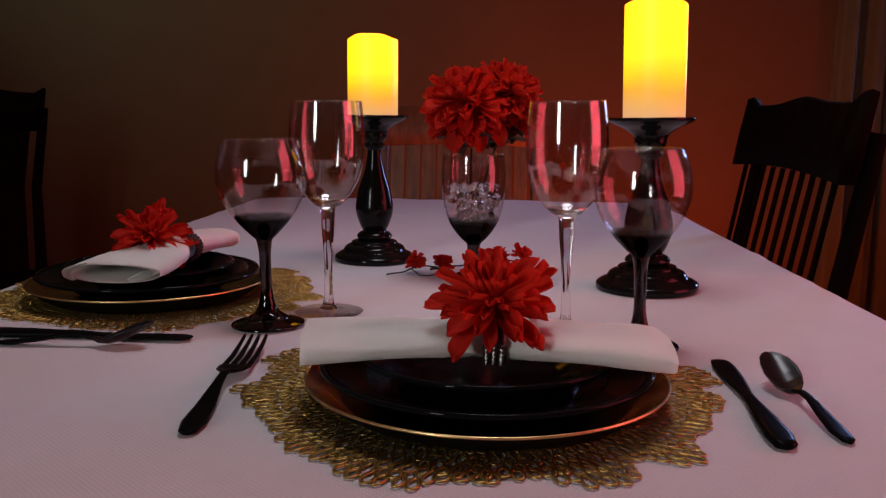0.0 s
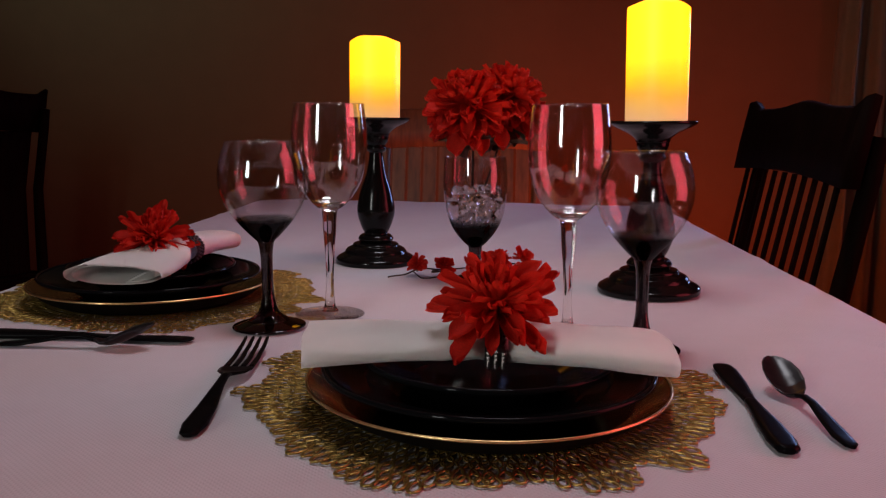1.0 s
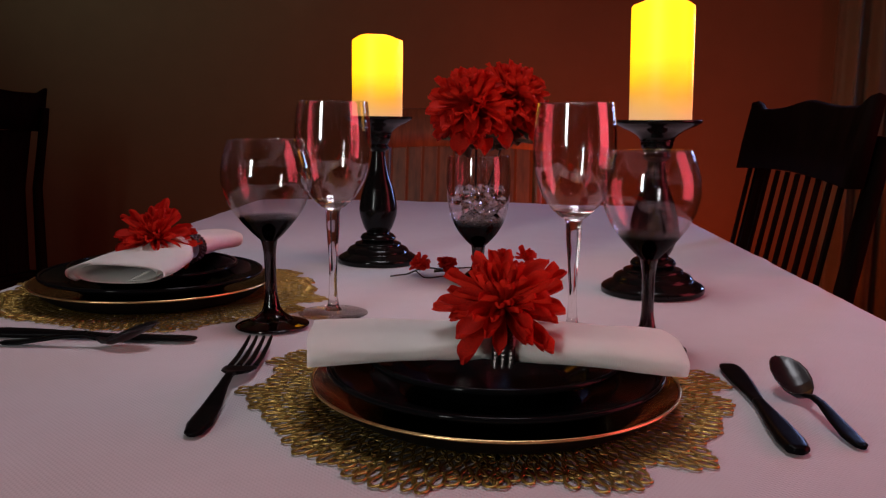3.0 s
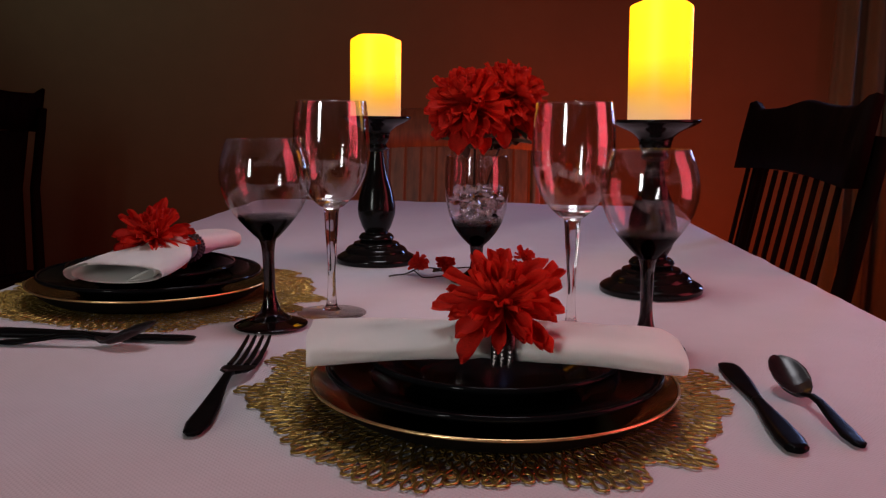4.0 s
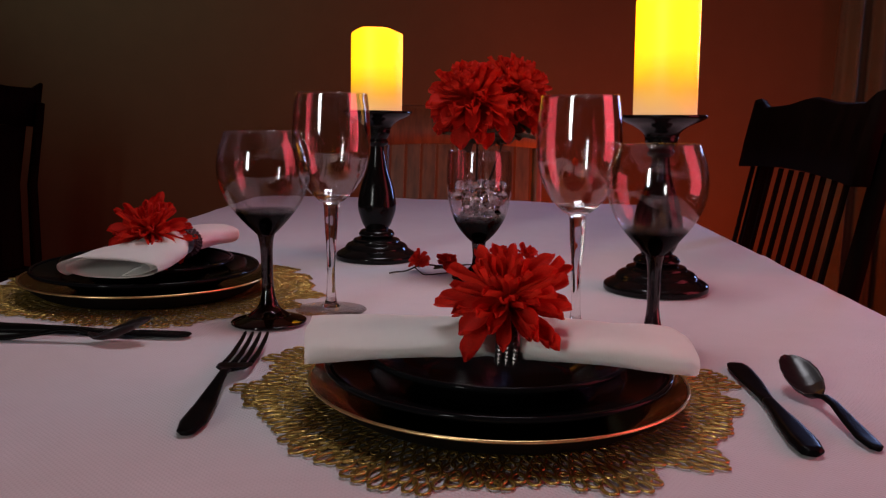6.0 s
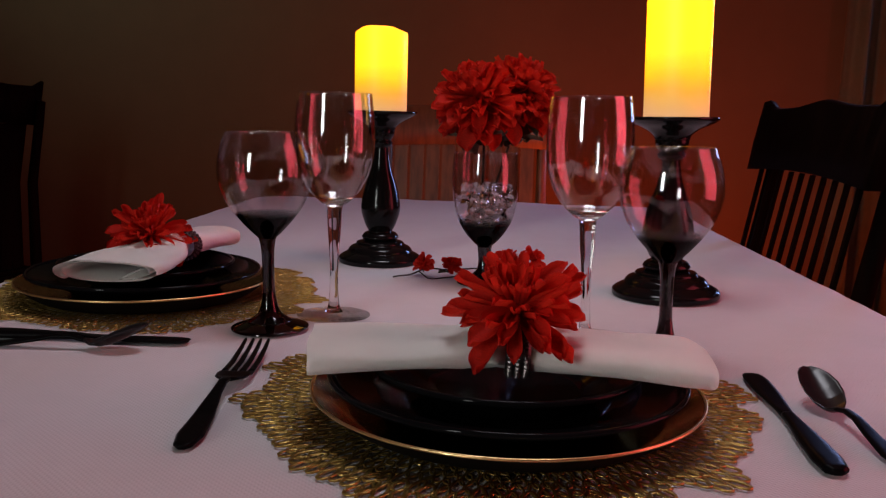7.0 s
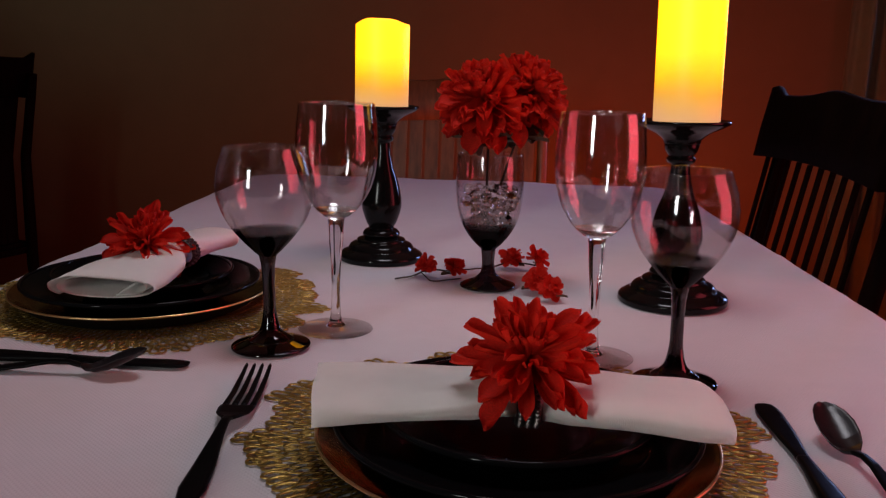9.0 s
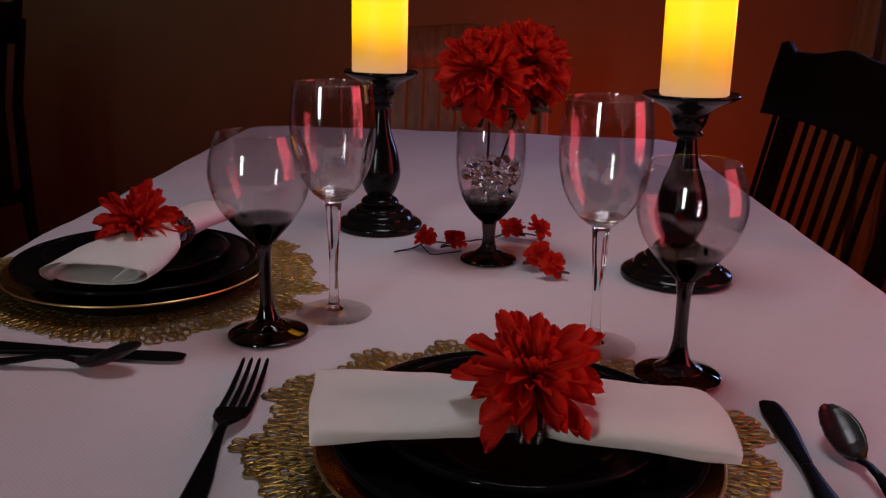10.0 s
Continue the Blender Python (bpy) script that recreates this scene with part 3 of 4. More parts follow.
# ---- flowers ----
def petal_mesh(seed, length, width, cup, curl, notch, mat=None):
    rng = random.Random(seed)
    bm = bmesh.new()
    nu, nv = 4, 8
    rows = []
    lean = rng.uniform(-0.12, 0.12)
    for j in range(nv + 1):
        s = 1 - (1 - j / nv) ** 1.6
        w = width * (0.26 + 0.74 * math.sin(math.pi / 2 * min(1, s / 0.70)) ** 1.5)
        if s > 0.80:
            w *= math.sqrt(max(0.05, 1 - ((s - 0.80) / 0.206) ** 2.6))
        row = []
        for i in range(nu + 1):
            u = i / nu * 2 - 1
            y = length * (s - 0.05 * abs(u) * s + notch * (abs(u) < 0.1) * -0.07 * (s > 0.95))
            z = cup * width * (u * u - 0.35 * abs(math.sin(3 * u))) + curl * length * s * s + 0.03 * length * math.sin(7 * s + seed) * u
            row.append(bm.verts.new((u * w / 2 + lean * length * s * s, y, z)))
        rows.append(row)
    for a, b in zip(rows, rows[1:]):
        for i in range(nu):
            bm.faces.new((a[i], a[i + 1], b[i + 1], b[i]))
    me = bpy.data.meshes.new("petal")
    bm.to_mesh(me)
    bm.free()
    me.polygons.foreach_set("use_smooth", [True] * len(me.polygons))
    me.materials.append(mat or PETAL)
    return me


PETALS = [petal_mesh(i, 1.0, 0.24 + 0.04 * (i % 3), 0.30 + 0.1 * (i % 2), 0.12 - 0.15 * (i % 3), i % 2) for i in range(6)]
LEAVES = [petal_mesh(20 + i, 1.0, 0.42, 0.25, -0.2, 0, SEPAL) for i in range(2)]


def aim(at, axis, spin=0.0):
    return Matrix.Translation(at) @ Vector(axis).to_track_quat("Z", "Y").to_matrix().to_4x4() @ Matrix.Rotation(spin, 4, "Z")


def bloom(parent, m, radius, seed, layers=7, first=19, low=-18, high=78, wide=1.0):
    """Petals in turns round the local z axis, as parts of parent; m in its space."""
    rng = random.Random(seed)
    for k in range(layers):
        f = k / (layers - 1)
        n = round(first * (1 - 0.55 * f))
        for i in range(n):
            a = 2 * math.pi * (i + 0.5 * (k % 2)) / n + rng.uniform(-0.14, 0.14)
            el = radians(low + (high - low) * f + rng.uniform(-15, 15))
            ln = radius * (1.0 - 0.42 * f) * rng.uniform(0.74, 1.12)
            ob = new("petal", PETALS[rng.randrange(6)])
            ob.parent = parent
            w = ln * wide * rng.uniform(0.85, 1.15)
            ob.matrix_local = m @ Matrix.Rotation(a, 4, "Z") @ Matrix.Translation((0, radius * 0.05, radius * 0.12 * f)) @ Matrix.Rotation(el, 4, "X") @ Matrix.Rotation(rng.uniform(-0.35, 0.35), 4, "Y") @ Matrix.Diagonal((w, ln, ln, 1))


def gathered_ring(m, flower_at, axis, radius, seed, wide, low, label, stray=()):
    """A jewelled napkin ring with a silk flower on it; the ring lies round the local x axis."""
    rg = thing("napkin_ring", m, label, "napkin ring", "napkin rings")
    a, b, c = 0.0292, 0.0182, 0.0162
    bm = bmesh.new()
    rows = []
    for x, o in ((-0.008, 0), (-0.008, 0.0012), (0.008, 0.0012), (0.008, 0)):
        rows.append([bm.verts.new((x, (a + o) * math.cos(t), c + (b + o) * math.sin(t))) for t in (2 * math.pi * i / 40 for i in range(40))])
    for p, q in zip(rows, rows[1:] + rows[:1]):
        for i in range(40):
            bm.faces.new((p[i], p[(i + 1) % 40], q[(i + 1) % 40], q[i]))
    part("band", bm, SILVER, rg)
    bm = bmesh.new()
    for r in range(3):
        for i in range(34):
            t = 2 * math.pi * (i + 0.5 * (r % 2)) / 34
            bmesh.ops.create_icosphere(bm, subdivisions=1, radius=0.0022, matrix=Matrix.Translation(((r - 1) * 0.0052, (a + 0.0016) * math.cos(t), c + (b + 0.0016) * math.sin(t))))
    gems = part("rhinestone_trim", bm, GEM, rg, smooth=False)
    tagged(gems, "rows of small glass stones", kind="stuff")
    bm = bmesh.new()
    bmesh.ops.create_icosphere(bm, subdivisions=2, radius=0.0075)
    fl = part("flower", bm, PETAL, rg, "red silk dahlia with layered petals")
    fl.matrix_local = m.inverted() @ aim(flower_at, axis, seed)
    bloom(fl, Matrix(), radius, seed, 7, 17, low, 76, wide)
    for way, ln in stray:
        pt = new("petal", PETALS[1])
        pt.parent = fl
        pt.matrix_local = fl.matrix_local.inverted() @ m.inverted() @ Matrix.Translation(flower_at) @ Vector(way).to_track_quat("Y", "Z").to_matrix().to_4x4() @ Matrix.Diagonal((ln * 0.8, ln, ln, 1))
    return rg


def silk_flower(at, axis, radius, seed, foot, label):
    """A bloom on a wire stem, standing in the vase."""
    ob = thing("silk_flower", pose(*foot), label, "flower", "flowers in the vase")
    inv = pose(*foot).inverted()
    bm = bmesh.new()
    bmesh.ops.create_icosphere(bm, subdivisions=2, radius=0.010)
    hd = part("flower_head", bm, PETAL, ob, "full red dahlia head")
    hd.matrix_local = inv @ aim(at, axis, seed)
    bloom(hd, Matrix(), radius, seed, 11, 24, -34, 86, 1.15)
    a, b = Vector((0, 0, 0)), inv @ Vector(at)
    part("stem", tube([a, a.lerp(b, 0.5) + Vector((0.004, 0, 0)), b], 0.0016), STEM, ob)
    rng = random.Random(seed)
    for i in range(4):
        lf = new("leaf", LEAVES[i % 2])
        lf.parent = ob
        lf.matrix_local = Matrix.Translation(a.lerp(b, 0.52)) @ Matrix.Rotation(seed + i * 1.7, 4, "Z") @ Matrix.Rotation(radians(rng.uniform(-5, 35)), 4, "X") @ Matrix.Diagonal((0.055, 0.044, 0.044, 1))
    for i in range(6):
        lf = new("leaf", LEAVES[i % 2])
        lf.parent = ob
        lf.matrix_local = Matrix.Translation(a.lerp(b, 0.72)) @ Matrix.Rotation(seed + i * 1.05, 4, "Z") @ Matrix.Rotation(radians(rng.uniform(-62, -18)), 4, "X") @ Matrix.Diagonal((0.050, 0.036, 0.036, 1))
    for i in range(7):
        pt = new("petal", PETALS[i % 6])
        pt.parent = hd
        pt.matrix_local = Matrix.Rotation(seed + i * 0.9, 4, "Z") @ Matrix.Rotation(radians(rng.uniform(-70, -42)), 4, "X") @ Matrix.Diagonal((radius * 0.8, radius * 0.82, radius * 0.8, 1))
    return ob


# ---- glassware ----
def glass_body(outer, wall_t, floor_z):
    """A solid-walled bowl: up the outside, over the rim, down the inside."""
    out = curve(outer, 7)
    inn = [(max(0.0, r - wall_t), z) for r, z in reversed(out) if z > floor_z and r > wall_t * 2.5]
    rim_r, rim_z = out[-1]
    return lathe([(0.0, out[0][1])] + out + [(rim_r - wall_t * 0.3, rim_z + wall_t * 0.45), (rim_r - wall_t * 0.8, rim_z + wall_t * 0.3)] + inn + [(0.0, inn[-1][1] - 0.0008)], 64)


def goblet(m, label, name, bowl, wall_t, floor_z, stem, cut, mats, category="wine glass", group="wine glasses"):
    """mats: bowl, stem, foot; cut: how many points of the stem's profile make the foot."""
    ob = thing(name, m, label, category, group)
    part("bowl", glass_body(bowl, wall_t, floor_z), mats[0], ob)
    foot, shaft = stem[:cut], [(stem[cut - 1][0], stem[cut - 1][1] + 0.0001)] + stem[cut:]
    part("stem", lathe([(0.0, shaft[0][1])] + curve(shaft, 6) + [(0.0, shaft[-1][1])], 48), mats[1], ob)
    part("foot", lathe([(0.0, foot[0][1])] + curve(foot, 6) + [(0.0, foot[-1][1])], 64), mats[2], ob)
    return ob


SMOKE_PROFILE = [(0.0082, 0.0865), (0.0145, 0.0925), (0.0245, 0.1035), (0.0345, 0.117), (0.0412, 0.132), (0.0440, 0.148), (0.0418, 0.166), (0.0356, 0.184)]
SMOKE_FOOT = [(0.0355, 0.0006), (0.0362, 0.0018), (0.034, 0.0036), (0.021, 0.0075), (0.0105, 0.016), (0.0062, 0.032), (0.0056, 0.05), (0.0058, 0.07), (0.0068, 0.080), (0.0082, 0.0863)]
CLEAR_PROFILE = [(0.0205, 0.1237), (0.0255, 0.1295), (0.0340, 0.145), (0.0388, 0.164), (0.0402, 0.184), (0.0393, 0.205), (0.0368, 0.2265)]
CLEAR_FOOT = [(0.0366, 0.0006), (0.0370, 0.0011), (0.036, 0.0016), (0.020, 0.0022), (0.0095, 0.0045), (0.0062, 0.010), (0.0046, 0.024), (0.0042, 0.045), (0.0052, 0.07), (0.0068, 0.09), (0.0082, 0.1125), (0.0130, 0.1168), (0.0202, 0.1232)]
VASE_PROFILE = [(0.0090, 0.0475), (0.0165, 0.0545), (0.0255, 0.0655), (0.0345, 0.082), (0.0392, 0.101), (0.0413, 0.124), (0.0411, 0.145), (0.0396, 0.1635)]
VASE_FOOT = [(0.0340, 0.0006), (0.0346, 0.0018), (0.032, 0.0042), (0.018, 0.0095), (0.0100, 0.017), (0.0078, 0.027), (0.0078, 0.034), (0.0090, 0.0473)]


# ---- candles ----
def candlestick(m, wide, label):
    ob = thing("candlestick", m, label, "candlestick", "candlesticks")
    w = wide
    part("base", lathe([(0, 0.0005), (0.0575 * w, 0.0005)] + curve([(0.0585 * w, 0.002), (0.0582 * w, 0.008), (0.052 * w, 0.0125), (0.046 * w, 0.0155)], 4) + curve([(0.0455 * w, 0.0175), (0.042 * w, 0.022), (0.0345 * w, 0.0255)], 4) + curve([(0.034 * w, 0.0265), (0.0325 * w, 0.029), (0.024 * w, 0.0312)], 4) + [(0, 0.0312)], 64), LACQUER, ob)
    part("baluster", lathe([(0, 0.0314)] + curve([(0.022 * w, 0.0314), (0.0262 * w, 0.0355), (0.022 * w, 0.0415), (0.0168 * w, 0.0425)], 4) + curve([(0.0172 * w, 0.0445), (0.022 * w, 0.054), (0.0272 * w, 0.071), (0.0268 * w, 0.086), (0.022 * w, 0.108), (0.0150 * w, 0.128), (0.0108 * w, 0.148), (0.0098 * w, 0.160)], 6) + curve([(0.0135 * w, 0.1615), (0.0155 * w, 0.1655), (0.013 * w, 0.169)], 4) + curve([(0.0142 * w, 0.171), (0.0175 * w, 0.177), (0.0182 * w, 0.183)], 4) + [(0, 0.183)], 48), LACQUER, ob)
    part("drip_plate", lathe([(0, 0.1832)] + curve([(0.0190 * w, 0.1832), (0.0205 * w, 0.188), (0.0285 * w, 0.1945), (0.041 * w, 0.2005), (0.0482 * w, 0.2050)], 5) + [(0.0492 * w, 0.2075), (0.0482 * w, 0.2088), (0.0455 * w, 0.2070), (0.041 * w, 0.2062), (0, 0.2062)], 64), LACQUER, ob)
    return ob


def pillar_candle(m, radius, height, waves, wax, label):
    """A hollow wax pillar with an uneven melted rim."""
    seg = 72
    bm = bmesh.new()

    def top(a):
        return height + sum(h * math.cos(k * a + p) for k, h, p in waves)

    rings = []
    for r, z in ((radius - 0.002, 0.0), (radius, 0.0015), (radius, 0.25), (radius, 0.5), (radius, 0.75), (radius, 0.975), (radius - 0.0004, 0.993), (radius - 0.002, 1.0), (radius - 0.0055, 0.996), (radius - 0.007, 0.95)):
        rings.append([bm.verts.new((r * math.cos(a), r * math.sin(a), z if z < 0.01 else z * top(a))) for a in (2 * math.pi * i / seg for i in range(seg))])
    for a, b in zip(rings, rings[1:]):
        for i in range(seg):
            bm.faces.new((a[i], a[(i + 1) % seg], b[(i + 1) % seg], b[i]))
    bm.faces.new(rings[0]), bm.faces.new(rings[-1])
    ob = part("pillar_candle", bm, wax)
    ob.matrix_world = m
    return tagged(ob, label, "candle", "pillar candles")


# ---- flatware ----
def strip(stations, bm=None, seg=10):
    """A forged bar along y; stations of (y, x, z, width, thickness, dish)."""
    bm = bm or bmesh.new()
    rows = []
    for y, x, z, w, th, dish in stations:
        ring = []
        for side in (1, -1):
            us = [i / (seg - 1) * 2 - 1 for i in range(seg)]
            for u in (us if side == 1 else reversed(us)):
                edge = math.sqrt(max(0.0, 1 - u ** 4))
                ring.append(bm.verts.new((x + u * w / 2, y, z + dish * (u * u) + side * th / 2 * (0.25 + 0.75 * edge))))
        rows.append(ring)
    k = len(rows[0])
    for a, b in zip(rows, rows[1:]):
        for i in range(k):
            bm.faces.new((a[i], a[(i + 1) % k], b[(i + 1) % k], b[i]))
    bm.faces.new(rows[0]), bm.faces.new(rows[-1])
    return bm


def stations(points, n=5):
    out = []
    for a, b in zip(points, points[1:]):
        for s in range(n):
            t = s / n
            t = t * t * (3 - 2 * t) * 0.5 + t * 0.5
            out.append(tuple(p + (q - p) * t for p, q in zip(a, b)))
    return out + [points[-1]]


def fork(m, label):
    ob = thing("fork", m, label, "fork", "black flatware")
    part("handle", strip(stations([(0, 0, 0.003, 0.006, 0.003, 0), (0.004, 0, 0.003, 0.0125, 0.004, 0), (0.02, 0, 0.0035, 0.0175, 0.0045, 0), (0.05, 0, 0.005, 0.0145, 0.0045, 0), (0.085, 0, 0.010, 0.0085, 0.004, 0), (0.106, 0, 0.0120, 0.0066, 0.004, 0), (0.114, 0, 0.0110, 0.0075, 0.0035, 0)])), STEEL, ob)
    bm = strip(stations([(0.1135, 0, 0.0110, 0.0078, 0.0034, 0), (0.121, 0, 0.0090, 0.017, 0.003, 0.0008), (0.130, 0, 0.0072, 0.0245, 0.0028, 0.001), (0.143, 0, 0.006, 0.0272, 0.0026, 0.001), (0.149, 0, 0.0055, 0.0262, 0.0026, 0.001)]))
    for i in range(4):
        x = (i - 1.5) * 0.0069
        strip(stations([(0.147, x, 0.0056, 0.0050, 0.0026, 0), (0.18, x * 0.99, 0.0055, 0.0046, 0.0025, 0), (0.21, x * 0.97, 0.0085, 0.0038, 0.0023, 0), (0.226, x * 0.95, 0.0115, 0.003, 0.002, 0), (0.229, x * 0.95, 0.0122, 0.0012, 0.001, 0)], 3), bm, 6)
    part("head", bm, STEEL, ob)
    return ob


def knife(m, label):
    ob = thing("knife", m, label, "knife", "black flatware")
    part("handle", strip(stations([(0, 0, 0.0036, 0.008, 0.004, 0), (0.004, 0, 0.0038, 0.0165, 0.0062, 0), (0.02, 0, 0.004, 0.0205, 0.0072, 0), (0.05, 0, 0.004, 0.0178, 0.007, 0), (0.085, 0, 0.004, 0.0112, 0.0064, 0), (0.102, 0, 0.004, 0.0098, 0.006, 0)])), STEEL, ob)
    part("blade", strip(stations([(0.1015, 0, 0.004, 0.0098, 0.0056, 0), (0.12, 0.0006, 0.0038, 0.0128, 0.0034, 0), (0.155, 0.001, 0.0034, 0.0185, 0.0026, 0), (0.188, 0.001, 0.0034, 0.0200, 0.0030, 0), (0.199, 0.001, 0.0034, 0.0180, 0.0028, 0), (0.2045, 0.0008, 0.0034, 0.0150, 0.0024, 0), (0.2068, 0.0006, 0.0034, 0.0095, 0.0016, 0)])), STEEL, ob)
    return ob


def spoon(m, label):
    ob = thing("spoon", m, label, "spoon", "black flatware")
    part("handle", strip(stations([(0, 0, 0.0025, 0.004, 0.0025, 0), (0.004, 0, 0.0028, 0.0100, 0.0035, 0), (0.018, 0, 0.0034, 0.0130, 0.0038, 0), (0.042, 0, 0.0070, 0.0105, 0.0036, 0), (0.064, 0, 0.0110, 0.0070, 0.0036, 0), (0.078, 0, 0.0110, 0.0056, 0.0036, 0), (0.090, 0, 0.0080, 0.0066, 0.0034, 0)])), STEEL, ob)
    part("bowl", strip(stations([(0.0895, 0, 0.0082, 0.0066, 0.0034, 0), (0.095, 0, 0.0050, 0.0150, 0.0026, 0.0020), (0.103, 0, 0.0042, 0.0245, 0.0022, 0.0055), (0.113, 0, 0.0065, 0.0298, 0.002, 0.0075), (0.123, 0, 0.0108, 0.0296, 0.002, 0.0076), (0.133, 0, 0.0160, 0.0240, 0.002, 0.0058), (0.140, 0, 0.0200, 0.0158, 0.0018, 0.0032), (0.144, 0, 0.0228, 0.006, 0.0014, 0.001)], 7), seg=20), POLISHED, ob)
    return ob


# ---- the head setting ----
C1 = (0.070, 0.846)
placemat(pose(0.066, 0.874, 0.0005), "round gold pierced vinyl placemat under the head setting")
charger_plate(pose(*C1, 0.0032), "gold charger plate on a pierced gold placemat")
plate(pose(C1[0], C1[1], 0.0078), "dinner_plate", 0.1235, 0.0248, "large black glazed dinner plate on a gold charger")
plate(pose(C1[0], C1[1] + 0.002, 0.0146), "salad_plate", 0.094, 0.0258, "smaller black glazed plate stacked on a dinner plate")
N1 = pose(0.0675, 0.823, 0.0412, 0, 0, 0.0)
napkin(N1, "rolled white cloth napkin lying across the black plates", 0.263, 1.3)
gathered_ring(N1 @ pose(0.008, 0, 0), (0.0745, 0.811, 0.0815), (0.06, -0.46, 0.89), 0.049, 3, 0.84, -4, "jewelled napkin ring carrying a red silk flower", (((-1.0, -0.25, -0.28), 0.056), ((-0.12, -0.55, -1.0), 0.046), ((0.40, -0.75, -0.62), 0.043), ((-0.50, -0.75, -0.55), 0.043), ((0.12, -0.85, -0.5), 0.040)))
fork(pose(-0.128, 0.753, 0.0004, 0, 0, 3.4) @ Matrix.Diagonal((1, 0.98, 1, 1)), "black polished dinner fork lying on the white cloth")
knife(pose(0.265, 0.758, 0.0004, 0, 0, -2.4) @ Matrix.Diagonal((0.95, 0.97, 1, 1)), "black polished butter knife lying on the white cloth")
spoon(pose(0.311, 0.772, 0.0004, 0, 0, 3.4), "black polished dinner spoon lying bowl up on the cloth")

# ---- the side setting ----
C2 = (-0.323, 1.187)
placemat(pose(-0.317, 1.206, 0.0005, 0, 0, 40), "round gold pierced vinyl placemat under the side setting")
charger_plate(pose(*C2, 0.0032), "gold charger plate under stacked black plates")
plate(pose(C2[0], C2[1], 0.0078), "dinner_plate", 0.1235, 0.0248, "large black glazed dinner plate at the side setting")
plate(pose(C2[0], C2[1] + 0.002, 0.0146), "salad_plate", 0.094, 0.0258, "smaller black plate holding a rolled napkin")
N2 = pose(-0.298, 1.193, 0.0412, 0, 0, 82)
napkin(N2, "rolled white cloth napkin with an open folded end", 0.250, 6.1, (0.055, 0.032), (0.0115, 0.014), 0.025, 0.017, 1.85, 0.30)
gathered_ring(N2 @ pose(0.008, 0, 0), (-0.315, 1.176, 0.070), (0.10, -0.5, 0.85), 0.049, 8, 0.86, -6, "jewelled napkin ring with a red flower, side setting")
knife(pose(-0.414, 0.993, 0.0004, 0, 0, -90), "black polished knife lying beside a black spoon")
spoon(pose(-0.378, 0.962, 0.0004, 0, 0, -88), "black polished spoon lying beside a black knife")

# ---- glasses ----
for m, label in ((pose(-0.151, 1.058, 0.0012, 0, -1.4, 0) @ Matrix.Scale(1.018, 4), "smoked wine goblet with black stem beside the fork"), (pose(0.213, 1.005, 0.0012, 0, -1.3, 0), "smoked wine goblet with black stem behind the plates")):
    goblet(m, label, "smoked_wine_goblet", SMOKE_PROFILE, 0.0011, 0.097, SMOKE_FOOT, 4, (SMOKE_BOWL, SMOKE_STEM, SMOKE_STEM))
for m, label in ((pose(-0.101, 1.123, 0.0004), "tall clear wine glass beside the smoked goblet"), (pose(0.150, 1.063, 0.0012, 0, -1.3, 0), "tall clear wine glass standing by the napkin flower")):
    goblet(m, label, "clear_wine_glass", CLEAR_PROFILE, 0.0010, 0.119, CLEAR_FOOT, 5, (CLEAR_THIN, CLEAR, CLEAR_FLAT))
VX, VY = 0.0535, 1.327
goblet(pose(VX, VY, 0.0010, 0, -1.0, 0), "smoked footed goblet used as a vase for red flowers", "flower_vase", VASE_PROFILE, 0.0012, 0.056, VASE_FOOT, 4, (VASE_BOWL, SMOKE_STEM, SMOKE_STEM), "vase", "vases")
bm = bmesh.new()
rng = random.Random(11)
spots = []
for _ in range(4000):
    z = rng.uniform(0.070, 0.122)
    lim = 0.0165 + (0.0400 - 0.0165) * min(1, max(0, (z - 0.060) / 0.045)) ** 0.8 - 0.0092
    r, a = lim * math.sqrt(rng.random()), rng.uniform(0, 6.283)
    p = Vector((r * math.cos(a), r * math.sin(a), z))
    if all((p - q).length > 0.0126 for q in spots):
        spots.append(p)
for p in spots:
    bmesh.ops.create_icosphere(bm, subdivisions=2, radius=rng.uniform(0.0060, 0.0070), matrix=Matrix.Translation(p))
beads = part("glass_beads", bm, BEAD)
beads.matrix_world = pose(VX, VY, 0.0010, 0, -1.0, 0)
tagged(beads, "clear glass beads filling the lower vase", "beads", kind="stuff")
silk_flower((0.040, 1.314, 0.226), (-0.10, -0.46, 0.88), 0.062, 5, (VX - 0.006, VY, 0.118), "large red silk dahlia in the goblet vase")
silk_flower((0.092, 1.347, 0.241), (0.42, -0.34, 0.84), 0.056, 9, (VX + 0.008, VY + 0.006, 0.118), "second red silk dahlia leaning over the vase rim")

# ---- candles on their sticks ----
candlestick(pose(-0.096, 1.466, 0.0) @ Matrix.Diagonal((1, 1, 1.02, 1)), 1.0, "black turned candlestick carrying a short candle")
candlestick(pose(0.2715, 1.288, 0.0010, 0, -1.1, 0) @ Matrix.Diagonal((1, 1, 1.018, 1)), 1.08, "black turned candlestick with a broad stepped foot")
pillar_candle(pose(-0.098, 1.466, 0.2107), 0.0361, 0.1118, ((2, -0.0034, 0.0), (3, 0.0004, 1.0), (6, 0.0005, 0.0)), WAX_SHORT, "glowing ivory pillar candle, short, on a black stick")
pillar_candle(pose(0.2705, 1.288, 0.2113, 0, -1.4, 0), 0.0372, 0.1378, ((1, 0.0022, 2.0), (2, -0.0018, 0.3), (6, 0.0005, 0.0)), WAX_TALL, "glowing ivory pillar candle, tall, on a black stick")

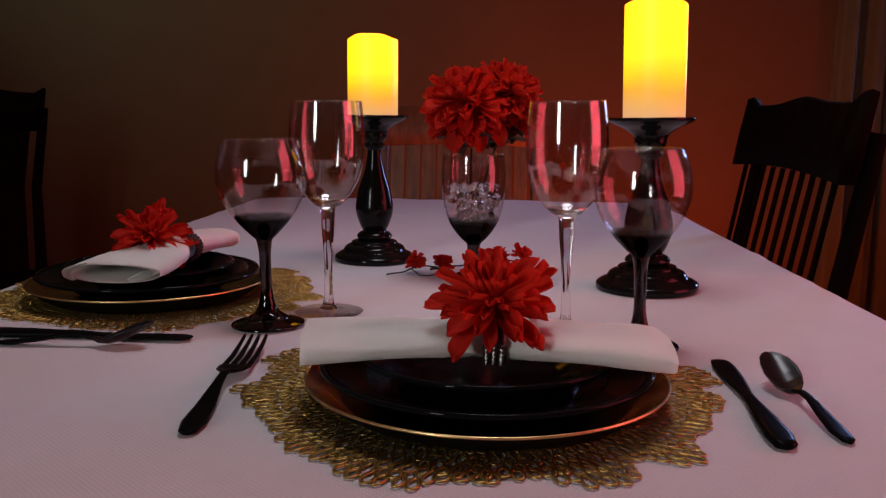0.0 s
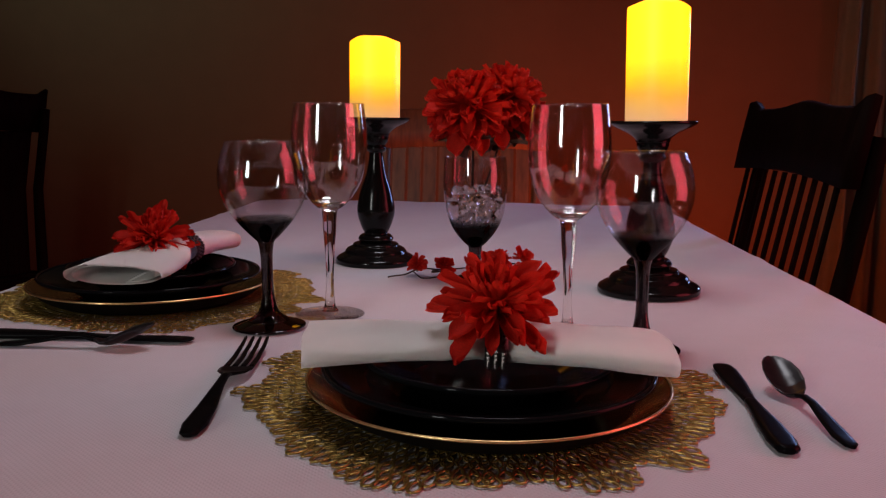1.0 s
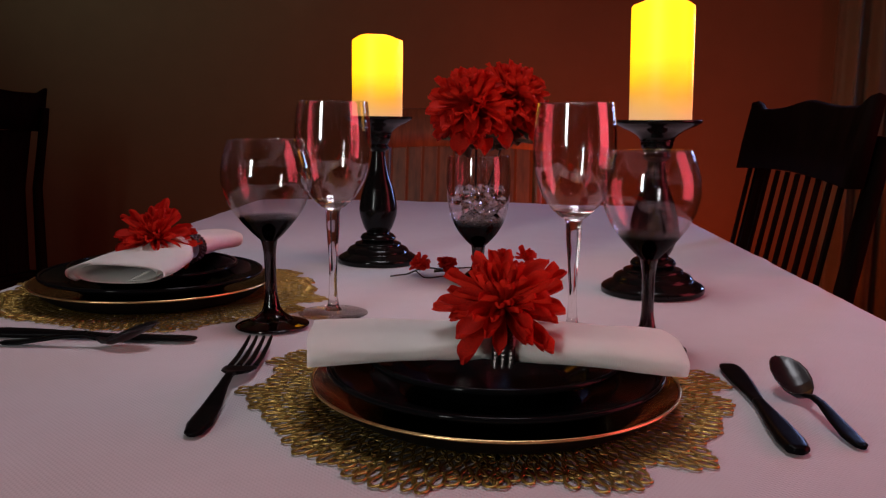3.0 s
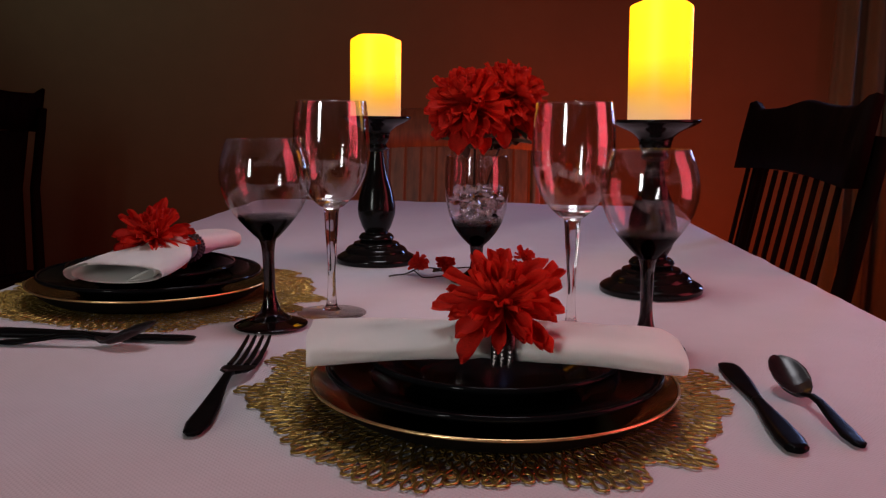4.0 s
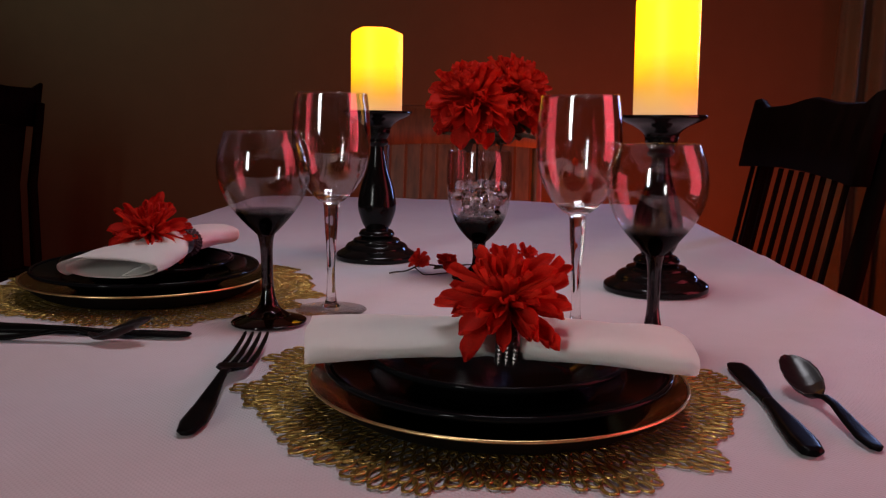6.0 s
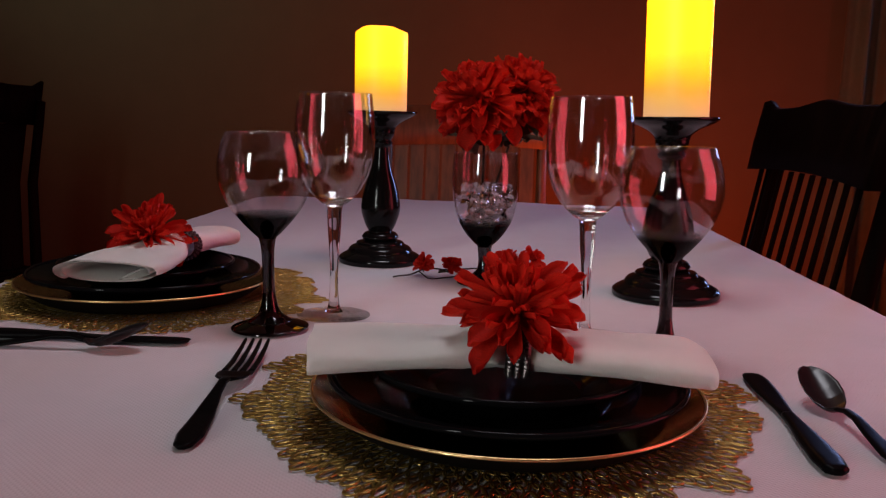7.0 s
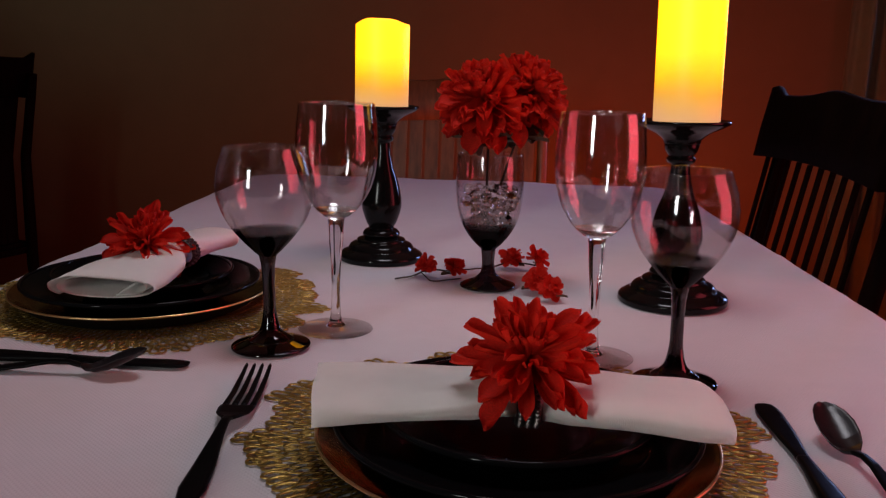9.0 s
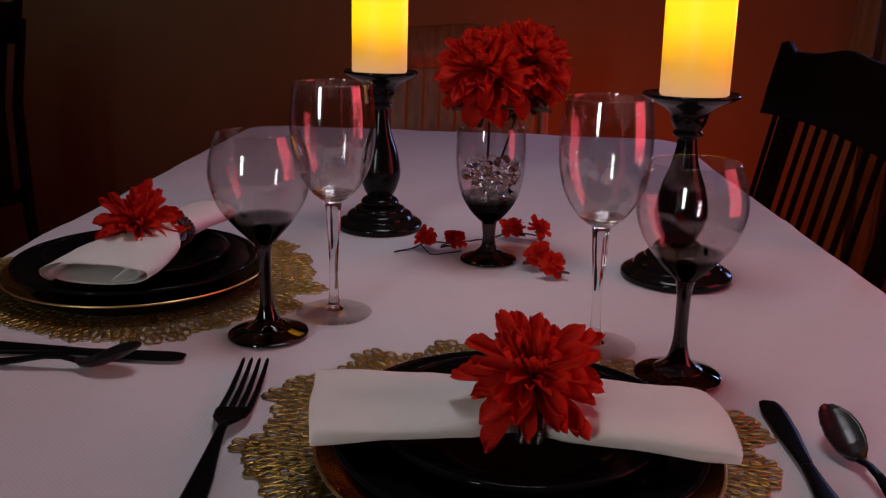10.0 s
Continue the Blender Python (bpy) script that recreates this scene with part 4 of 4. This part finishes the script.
# ---- the trailing sprig ----
sprig = thing("flower_sprig", pose(0.03, 1.36, 0), "wire sprig of small red roses lying round the vase", "flower sprig")
inv = pose(0.03, 1.36, 0).inverted()


def wiggle(points, amp, seed):
    out = []
    for a, b in zip(points, points[1:]):
        a, b = Vector(a), Vector(b)
        for i in range(6):
            p = a.lerp(b, i / 6)
            out.append(inv @ (p + Vector((noise.noise(p * 60 + Vector((seed, 0, 0))), noise.noise(p * 60 + Vector((0, seed, 0))), 0.3 * noise.noise(p * 50))) * amp))
    return out + [inv @ Vector(points[-1])]


part("stem", tube(wiggle([(-0.062, 1.338, 0.003), (-0.045, 1.352, 0.004), (-0.02, 1.362, 0.010), (0.012, 1.362, 0.010), (0.04, 1.395, 0.006), (0.083, 1.425, 0.010), (0.120, 1.415, 0.010), (0.125, 1.34, 0.006), (0.117, 1.285, 0.010)], 0.006, 1), 0.0011, 6), STEM, sprig)
part("tendril", tube(wiggle([(-0.03, 1.36, 0.006), (-0.02, 1.335, 0.003), (0.0, 1.34, 0.003), (0.02, 1.35, 0.004)], 0.006, 4), 0.0009, 6), STEM, sprig)
for i, (x, y, z, r, axis) in enumerate(((-0.026, 1.362, 0.017, 0.017, (-0.5, -0.4, 0.7)), (0.012, 1.360, 0.017, 0.017, (0.3, -0.5, 0.8)), (0.085, 1.428, 0.017, 0.019, (0.0, -0.5, 0.9)), (0.120, 1.420, 0.020, 0.018, (0.4, -0.5, 0.9)), (0.113, 1.300, 0.018, 0.020, (0.1, -0.7, 0.7)), (0.126, 1.268, 0.016, 0.019, (0.4, -0.6, 0.5)))):
    bm = bmesh.new()
    bmesh.ops.create_icosphere(bm, subdivisions=1, radius=r * 0.35)
    rose = part("rose", bm, PETAL, sprig)
    rose.matrix_local = inv @ aim((x, y, z), axis, i)
    bloom(rose, Matrix(), r * 0.95, 30 + i, 5, 9, -10, 80, 2.1)
    lf = new("leaf", LEAVES[i % 2])
    lf.parent = sprig
    lf.matrix_local = inv @ Matrix.Translation((x, y, 0.006)) @ Matrix.Rotation(i * 2.1, 4, "Z") @ Matrix.Rotation(0.3, 4, "X") @ Matrix.Diagonal((0.018, 0.022, 0.022, 1))
